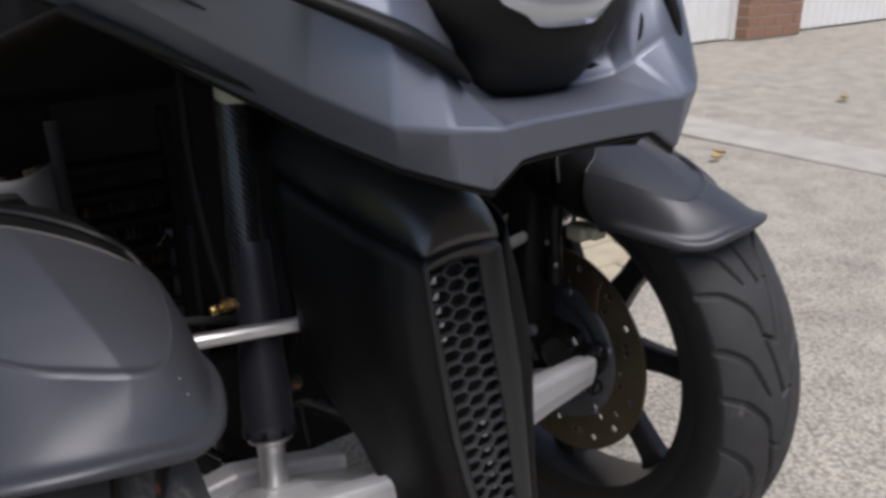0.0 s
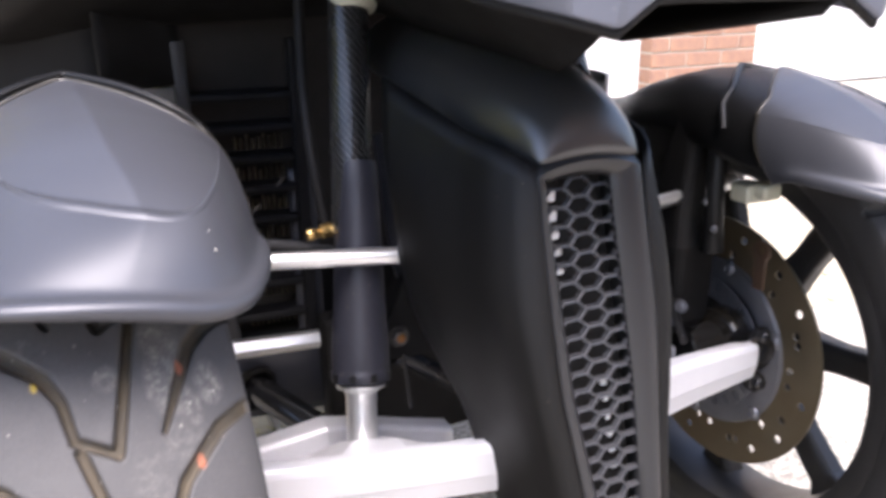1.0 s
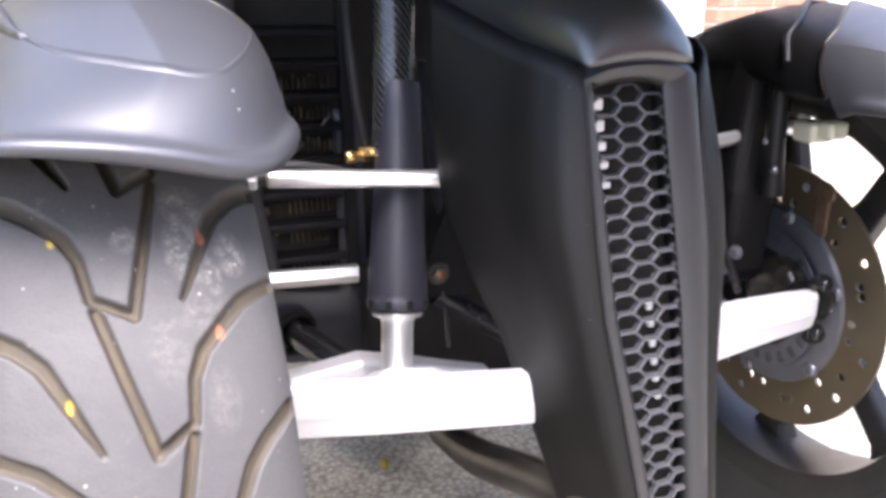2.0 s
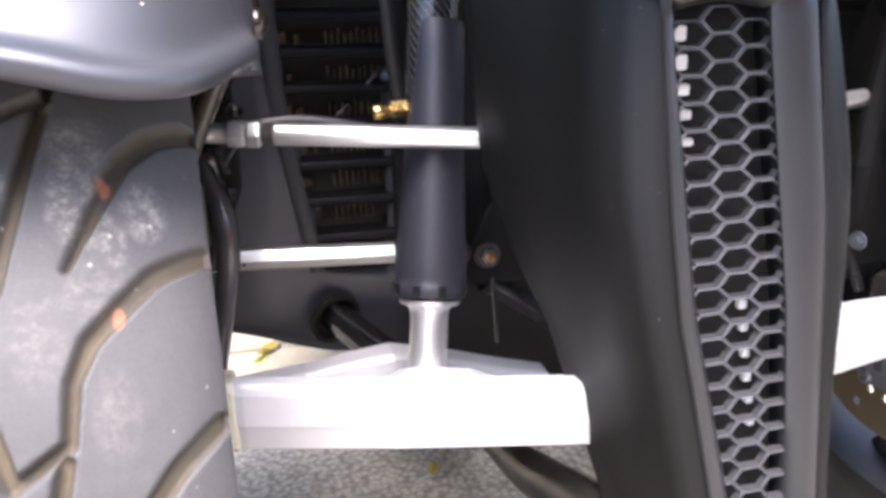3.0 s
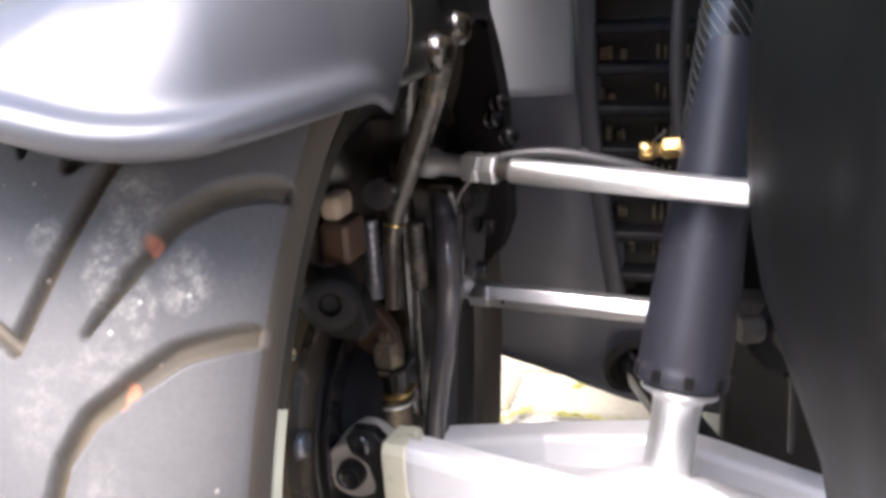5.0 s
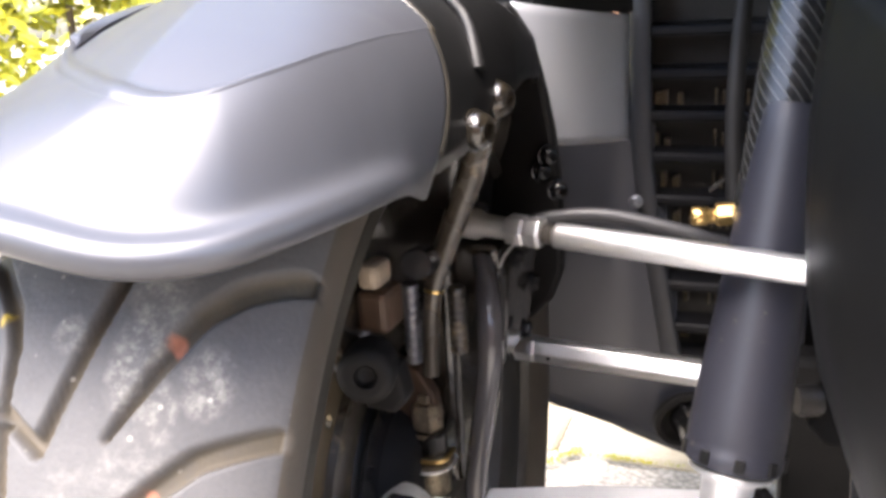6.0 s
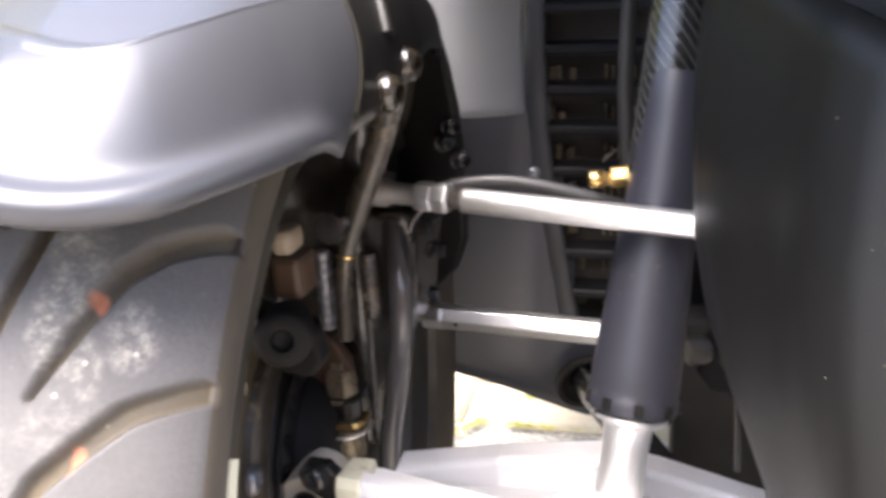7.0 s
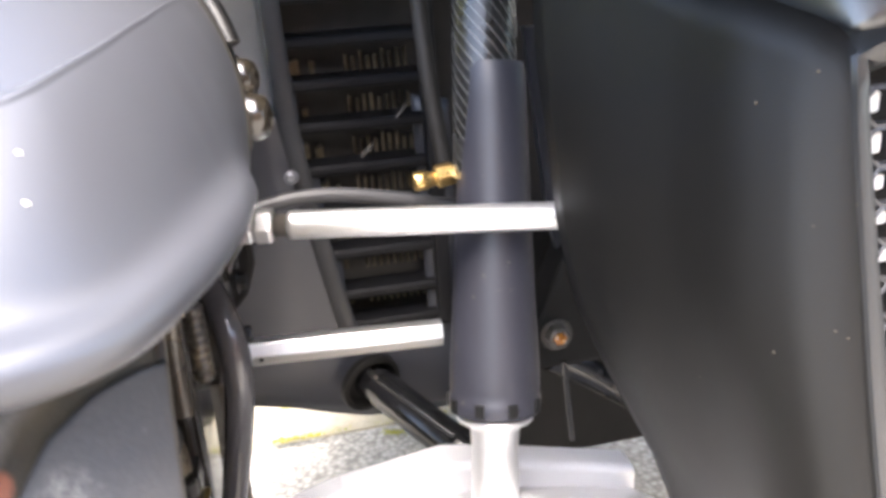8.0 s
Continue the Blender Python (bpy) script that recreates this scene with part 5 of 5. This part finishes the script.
# radiator behind the vents
rad = part("radiator", box_bm(-0.21, 0.21, 0.80, 0.83, 0.19, 0.52), RADIATOR, scooter, "dark radiator core behind the vents", smooth=False)
rng = random.Random(8)
for sd in (-1, 1):
    for row in range(7):
        bms = []
        for i in range(9):
            w, h = rng.uniform(0.0012, 0.0020), rng.uniform(0.010, 0.015)
            bms.append(box_bm(*sorted((sd * (0.098 + 0.0055 * i), sd * (0.098 + 0.0055 * i + w))), 0.792, 0.80, 0.210 + 0.0305 * row, 0.210 + 0.0305 * row + h))
        for i in range(3):
            x, h = rng.uniform(0.155, 0.185), rng.uniform(0.006, 0.012)
            bms.append(box_bm(*sorted((sd * x, sd * (x + rng.uniform(0.002, 0.005)))), 0.790, 0.80, 0.212 + 0.0305 * row, 0.212 + 0.0305 * row + h))
        tagged(part("cooling_fin", join_bm(*bms), GREASY, rad, smooth=False), kind="stuff")
for x0, z0, x1, z1 in ((-0.133, 0.350, -0.143, 0.341), (-0.108, 0.375, -0.116, 0.366)):
    part("clip", tube_bm([(x0, 0.748, z0), (x1, 0.748, z1)], 0.0013, 8), DIRTY, rad, "small dull wire clip")

# dark inner bodywork that closes the machine above and behind
def inner_tub():
    rows = []
    for y, zt, w in ((0.33, 0.555, 0.10), (0.40, 0.565, 0.135), (0.48, 0.585, 0.17), (0.56, 0.605, 0.20), (0.63, 0.575, 0.25), (0.68, 0.535, 0.31), (0.76, 0.50, 0.365), (0.90, 0.50, 0.37)):
        rows.append([Vector((XC + w * q, y, zt + 0.02 * (1 - q * q))) for q in np.linspace(-1, 1, 17)])
    return grid_bm(rows)


thick(part("inner_tub", inner_tub(), DULL, scooter, "dull black inner bodywork"), 0.004, 0)
crisp(part("footboard", box_bm(-0.20, 0.19, 0.84, 1.6, 0.16, 0.24), GREYPLASTIC, scooter, "dark grey footboard", smooth=False), 0.02, 30, 3)
crisp(part("bulkhead", box_bm(-0.225, 0.215, 0.86, 0.90, 0.24, 0.70), DULL, scooter, "plain black bulkhead", smooth=False), 0.01)
crisp(part("belly_panel", box_bm(-0.088, 0.082, 0.715, 0.745, 0.085, 0.235), DULL, scooter, "dull black panel between the vents", smooth=False), 0.006)

part("keel_tube", tube_bm([(-0.030, 0.37, 0.185), (-0.034, 0.46, 0.150), (-0.037, 0.55, 0.112), (-0.038, 0.64, 0.085)], [0.014, 0.016, 0.016, 0.013], 16), DUSTY, scooter, "dusty dark tube under the centre fairing")
# frame tubes, bracket bolt, brass union, cable
part("frame_tube", tube_bm([(-0.156, 0.762, 0.160), (-0.125, 0.720, 0.143), (-0.08, 0.665, 0.118)], 0.0145, 20), GLOSSBLACK, scooter, "glossy black frame tube")
part("frame_cable", tube_bm([(-0.158, 0.748, 0.1745), (-0.130, 0.712, 0.1600), (-0.105, 0.680, 0.1460)], 0.0026, 8), GLOSSBLACK, scooter, "thin glossy cable on the frame tube")
part("frame_tube", tube_bm([(-0.058, 0.60, 0.244), (-0.03, 0.60, 0.225), (0.02, 0.59, 0.19)], 0.009, 14), GLOSSBLACK, scooter, "glossy black frame tube")
part("frame_tube", tube_bm([(0.178, 0.66, 0.244), (0.15, 0.63, 0.226), (0.118, 0.60, 0.2), (0.06, 0.57, 0.17)], 0.0115, 14), GLOSSBLACK, scooter, "glossy black frame tube")
part("tube_socket", lathe_bm([(0.0160, -0.004), (0.0235, 0.000), (0.0255, 0.003), (0.0245, 0.007), (0.0205, 0.008), (0.0190, 0.002), (0.0145, 0.000)], axis_pose((-0.156, 0.757, 0.160), (-0.135, 0.705, 0.149)), 32), DULL, scooter)
br = part("bolt_bracket", prism_bm([(-0.085, 0.262), (-0.070, 0.290), (-0.052, 0.330), (-0.044, 0.334), (-0.040, 0.285), (-0.030, 0.256), (-0.034, 0.250), (-0.075, 0.250)], -0.60, -0.575, pose(0, 0, 0, 90, 0, 0)), DULL, scooter, "black frame bracket", smooth=False)
crisp(br, 0.003)
bc = Vector((-0.0635, 0.576, 0.2715))
hexbolt("bracket_bolt", bc, bc + Vector((-0.05, -1, 0.1)), 0.0068, 0.0085, DIRTY, br, "dirty steel bolt with an amber centre")
part("bolt_bush", lathe_bm([(0.0, 0.0), (0.0072, 0.0), (0.0080, 0.002), (0.0080, 0.010), (0.007, 0.012), (0.0, 0.012)], axis_pose((-0.090, 0.572, 0.276), (-0.06, 0.582, 0.276)), 24), DIRTY, br, "grey bush beside the bolt")
mm = axis_pose(bc + Vector((-0.0004, -0.0083, 0.0008)), bc + Vector((-0.05, -1, 0.1)))
part("bolt_centre", lathe_bm([(0.0040, 0), (0.0038, 0.0008), (0.002, 0.0012), (0.0, 0.0014)], mm, 6), AMBER, br, "amber centre", smooth=False)
part("frame_plate", prism_bm([(-0.073, 0.435), (-0.066, 0.435), (-0.052, 0.34), (-0.053, 0.300), (-0.062, 0.330)], -0.592, -0.586, pose(0, 0, 0, 90, 0, 0)), PANELGREY, scooter, "grey frame plate", smooth=False)
part("drain_tube", tube_bm([(-0.063, 0.565, 0.26), (-0.062, 0.56, 0.23), (-0.062, 0.556, 0.215)], 0.0016, 8), GLOSSBLACK, scooter, "thin drain tube")

u0 = Vector((-0.1405, 0.546, 0.376))
un = part("brass_union", join_bm(lathe_bm([(0.0034, 0), (0.0044, 0.001), (0.0044, 0.0065), (0.0034, 0.008), (0.0034, 0.0105)], axis_pose(u0, u0 + Vector((1, 0.05, 0.03))), 16)), BRASS, scooter, "yellow brass pipe union", smooth=True)
crisp(part("union_nut", lathe_bm([(0.005, 0.0105), (0.0056, 0.0115), (0.0056, 0.018), (0.005, 0.0195)], axis_pose(u0, u0 + Vector((1, 0.05, 0.1))), 6), BRASS, un, smooth=False), 0.0005)
part("thin_hose", tube_bm([(-0.228, 0.55, 0.364), (-0.212, 0.557, 0.3695), (-0.183, 0.56, 0.3715), (-0.150, 0.56, 0.366), (-0.120, 0.56, 0.358), (-0.08, 0.56, 0.352)], 0.0036, 12), GREYPLASTIC, scooter, "thin grey hose")
part("cable", tube_bm([(-0.122, 0.56, 0.375), (-0.1245, 0.575, 0.42), (-0.122, 0.60, 0.48), (-0.115, 0.62, 0.55)], 0.0042, 10), DULL, scooter, "black cable")

# ---- nose ----
NOSE_TIP = [((0.000, 0.287, 0.535), (0.000, 0.2835, 0.556), (0.000, 0.330, 0.560), (0.000, 0.336, 0.575)),
        ((0.030, 0.2865, 0.535), (0.032, 0.2830, 0.556), (0.030, 0.329, 0.560), (0.030, 0.335, 0.575)),
        ((0.046, 0.2850, 0.5345), (0.050, 0.2815, 0.556), (0.052, 0.326, 0.564), (0.052, 0.332, 0.580)),
        ((0.066, 0.2840, 0.5215), (0.0635, 0.2795, 0.555), (0.062, 0.318, 0.573), (0.060, 0.328, 0.600)),
        ((0.083, 0.2960, 0.5270), (0.088, 0.2890, 0.556), (0.080, 0.312, 0.585), (0.074, 0.330, 0.625)),
        ((0.100, 0.3190, 0.5330), (0.112, 0.3060, 0.558), (0.104, 0.316, 0.600), (0.092, 0.340, 0.650))]
NOSE_FLANK = [((0.118, 0.3700, 0.5440), (0.134, 0.3500, 0.572), (0.130, 0.345, 0.625), (0.115, 0.360, 0.680)),
        ((0.137, 0.4300, 0.5600), (0.155, 0.4100, 0.592), (0.155, 0.395, 0.650), (0.140, 0.400, 0.710)),
        ((0.160, 0.5000, 0.5790), (0.178, 0.4800, 0.614), (0.182, 0.465, 0.680), (0.170, 0.460, 0.740)),
        ((0.188, 0.5700, 0.6020), (0.206, 0.5500, 0.640), (0.212, 0.540, 0.710), (0.200, 0.530, 0.770)),
        ((0.240, 0.6600, 0.6300), (0.256, 0.6450, 0.670), (0.262, 0.640, 0.740), (0.250, 0.620, 0.800)),
        ((0.310, 0.7400, 0.6500), (0.325, 0.7300, 0.700), (0.330, 0.730, 0.780), (0.320, 0.720, 0.840))]
NOSE = NOSE_TIP + NOSE_FLANK


def nose_x(sg, x):
    return XC + sg * x + (0.014 * min(1, x / 0.046) if sg > 0 else 0.0)


def nose_bm():
    rows = []
    for st in [(-1, q) for q in NOSE[:0:-1]] + [(1, q) for q in NOSE]:
        row = [Vector((nose_x(st[0], x), y, z)) for x, y, z in st[1]]
        under = row[0] + Vector((-st[0] * 0.006, 0.010, 0.004))
        under2 = row[0] + Vector((-st[0] * 0.02, 0.05, 0.014))
        rows.append([under2, under] + row)
    bm = grid_bm(rows)
    return bm


nose = part("nose_fairing", nose_bm(), PAINT, scooter, "grey faceted nose fairing")
bm = bmesh.new()
bm.from_mesh(nose.data)
for e in bm.edges:
    near = all(abs(v.co.x - XC) < 0.095 and v.co.y < 0.33 for v in e.verts)
    e.smooth = not (len(e.link_faces) == 2 and e.calc_face_angle() > radians(14 if near else 60))
bm.to_mesh(nose.data)
bm.free()
crisp(nose, 0.0022, 14, 2)
thick(nose, 0.003, 1)
for sg in (-1, 1):
    inn = [(0.060, 0.300, 0.5250), (0.046, 0.332, 0.5200), (0.033, 0.368, 0.5150), (0.020, 0.400, 0.5100), (0.030, 0.450, 0.5120), (0.042, 0.520, 0.5150), (0.055, 0.600, 0.5250)] if sg > 0 else [(0.060, 0.300, 0.5230), (0.046, 0.332, 0.5130), (0.033, 0.368, 0.5020), (0.020, 0.400, 0.4960), (0.030, 0.450, 0.5030), (0.042, 0.520, 0.5120), (0.055, 0.600, 0.5250)]
    outr = [NOSE[k][0] for k in range(3, 10)]
    rows = []
    for a, b in zip(outr, inn):
        row = []
        for t in np.linspace(0, 1, 8):
            row.append(Vector((nose_x(sg, a[0]) * (1 - t) + (XC + sg * b[0]) * t, a[1] + (b[1] - a[1]) * t + 0.003 * (1 - t), a[2] + (b[2] - a[2]) * t + 0.012 * math.sin(math.pi * t))))
        rows.append(row)
    thick(part("under_panel", grid_bm(rows), DULL, nose, "dull black panel under the nose"), 0.0025, 0)
lipb = [Vector((nose_x(sg, q[0][0] * 0.985), q[0][1] + 0.004, q[0][2] - 0.0012)) for sg, q in [(-1, q) for q in NOSE[:0:-1]] + [(1, q) for q in NOSE]]
part("edge_trim", tube_bm(lipb, 0.0022, 8, 1, False), DULL, nose, "black edge trim")
# seam and slots
part("seam", tube_bm([(XC - 0.152, 0.404, 0.607), (XC - 0.166, 0.435, 0.617), (XC - 0.180, 0.472, 0.630)], 0.0012, 6), DULL, nose)
for sg in (1,):
    part("slot", tube_bm([(nose_x(sg, 0.0585), 0.3225, 0.5655), (nose_x(sg, 0.0685), 0.3215, 0.588), (nose_x(sg, 0.0745), 0.329, 0.61)], [0.001, 0.0022, 0.003], 8), DULL, nose)
    part("scoop", tube_bm([(nose_x(sg, 0.094), 0.3085, 0.5725), (nose_x(sg, 0.0935), 0.3150, 0.598), (nose_x(sg, 0.086), 0.331, 0.632)], [0.001, 0.0035, 0.005], 8), DULL, nose)


def lamp():
    """Black bowl with the clear headlamp above it."""
    def ring(z, w, yf, yb):
        return [Vector((XC + w * math.copysign(abs(math.cos(a)) ** 0.75, math.cos(a)), yb - (yb - yf) * abs(math.sin(a)) ** 0.8 if math.sin(a) > 0 else yb + 0.02 * abs(math.sin(a)), z)) for a in np.linspace(0, 2 * math.pi, 41)[:-1]]

    bowl = grid_bm([ring(0.558, 0.030, 0.330, 0.37), ring(0.560, 0.046, 0.322, 0.38), ring(0.566, 0.054, 0.314, 0.39), ring(0.578, 0.064, 0.306, 0.40), ring(0.592, 0.080, 0.301, 0.41), ring(0.606, 0.100, 0.300, 0.42), ring(0.622, 0.118, 0.306, 0.43), ring(0.645, 0.132, 0.320, 0.44), ring(0.646, 0.126, 0.326, 0.44)], True, True)
    b = part("lamp_bowl", bowl, PLASTIC, nose, "black bowl under the headlamp")
    lens = grid_bm([ring(0.596, 0.050, 0.308, 0.42), ring(0.600, 0.058, 0.2975, 0.42), ring(0.612, 0.075, 0.294, 0.43), ring(0.63, 0.096, 0.301, 0.45), ring(0.67, 0.110, 0.325, 0.47), ring(0.71, 0.10, 0.36, 0.48)], True, True)
    part("headlamp", lens, LENS, nose, "clear glossy headlamp")


lamp()
trim = tube_bm([(-0.150, 0.345, 0.622), (-0.122, 0.325, 0.6085), (-0.104, 0.315, 0.599), (-0.084, 0.311, 0.587), (-0.070, 0.312, 0.576)], [0.008, 0.010, 0.011, 0.010, 0.005], 14, 5, flat=0.55)
part("lamp_trim", trim, PLASTIC, nose, "black trim running up beside the headlamp")


# ---- pieces: bricks, pavers, leaves ----
def block_mesh(name, lx, ly, lz, bev, mat):
    bm = box_bm(-lx / 2, lx / 2, -ly / 2, ly / 2, 0, lz)
    bmesh.ops.bevel(bm, geom=[e for e in bm.edges if e.calc_length() > 0], offset=bev, segments=1, affect="EDGES")
    me = bpy.data.meshes.new(name)
    bm.to_mesh(me)
    bm.free()
    me.materials.append(mat)
    return me


rng = random.Random(11)
full = block_mesh("brick", 0.215, 0.1025, 0.065, 0.003, BRICK)
half = block_mesh("brick", 0.1025, 0.1025, 0.065, 0.003, BRICK)


def lay_bricks(wall, x0, x1, z1):
    rows = int(z1 / 0.075)
    for r in range(rows):
        x = x0
        odd = r % 2
        while x < x1 - 0.05:
            use_half = (odd and x == x0) or (x + 0.215 > x1 + 0.01)
            w = 0.1025 if use_half else 0.215
            if x + w > x1 + 0.06:
                break
            b = new("brick", half if use_half else full)
            b.parent = wall
            b.location = (x + w / 2, WALL_Y + 0.0500 + rng.uniform(-0.0015, 0.0015), r * 0.075 + 0.01)
            x += w + 0.01


lay_bricks(piers[1], 2.3, 2.98, 2.05)
lay_bricks(piers[2], 4.72, 5.4, 2.05)
lay_bricks(piers[0], -1.35, 0.0, 1.95)

pave = obj("paving", box_bm(-1.3, 1.34, 0.93, 2.56, -0.05, -0.004), MORTAR, smooth=False)
tagged(pave, "worn concrete block paving with mossy joints", "pavement", kind="structure")
paver = block_mesh("paver", 0.192, 0.092, 0.05, 0.006, PAVER)
for j in range(16):
    for i in range(13):
        p = new("paver", paver)
        p.parent = pave
        p.location = (-1.2 + 0.2 * i + (0.1 if j % 2 else 0), 0.985 + 0.1 * j, -0.044 + rng.uniform(-0.002, 0.002))
        p.rotation_euler = (rng.uniform(-0.01, 0.01), rng.uniform(-0.01, 0.01), rng.uniform(-0.01, 0.01))


def fallen_leaf(x, y, a, size):
    rows = []
    for u in np.linspace(-1, 1, 7):
        w = 0.45 * (1 - u * u) ** 0.8 + 0.01
        rows.append([Vector((u * size, v * w * size, 0.006 + 0.25 * size * abs(v) + 0.1 * size * u * u)) for v in (-1, -0.5, 0, 0.5, 1)])
    lf = obj("fallen_leaf", grid_bm(rows), DRYLEAF)
    lf.matrix_world = pose(x, y, 0.002, 4, 6, a)
    tagged(lf, "curled yellow fallen leaf lying on the yard", "leaf", "fallen leaves")
    return lf


for x, y, a, sz in ((3.06, 1.68, 20, 0.045), (1.86, 1.45, 70, 0.035), (1.8, 1.42, 10, 0.03), (0.10, 0.86, 40, 0.018), (0.02, 0.84, 110, 0.012), (0.25, 0.80, 10, 0.014), (2.7, 0.9, 130, 0.03), (-0.22, 1.02, 60, 0.016), (-0.02, 1.1, 20, 0.015), (3.6, 0.6, 60, 0.04), (2.9, 2.4, 100, 0.03)):
    fallen_leaf(x, y, a, sz)
for x, y, a, sz in ((-0.076, 0.716, 75, 0.012), (0.045, 0.64, 15, 0.011), (-0.228, 1.012, 40, 0.008)):
    fallen_leaf(x, y, a, sz)


def moss(lines, count):
    """Low tufts growing along joints."""
    r = np.random.default_rng(9)
    verts, faces = [], []
    for i in range(count):
        x0, y0, x1, y1, w = lines[i % len(lines)]
        t = r.uniform()
        o = np.array([x0 + (x1 - x0) * t + r.normal(0, w), y0 + (y1 - y0) * t + r.normal(0, w), 0.004])
        d = r.normal(0, 1, 2)
        d /= np.linalg.norm(d)
        s = r.uniform(0.0012, 0.003)
        side = np.array([-d[1], d[0], 0]) * s * 0.5
        tip = np.array([d[0] * s, d[1] * s, s * r.uniform(0.4, 1.2)])
        k = len(verts)
        verts += [tuple(o - side), tuple(o + side), tuple(o + tip)]
        faces.append((k, k + 1, k + 2))
    me = bpy.data.meshes.new("moss")
    me.from_pydata(verts, [], faces)
    me.materials.append(MOSS)
    return tagged(new("moss", me), "yellow-green moss in the paving joints", "moss", kind="stuff")


moss(((-0.135, 0.915, -0.10, 0.905, 0.002), (-0.25, 0.935, -0.20, 0.932, 0.002), (-0.31, 0.90, -0.28, 0.94, 0.003), (-0.235, 0.995, -0.22, 1.02, 0.003), (-0.4, 0.934, 0.1, 0.934, 0.003)), 1000)
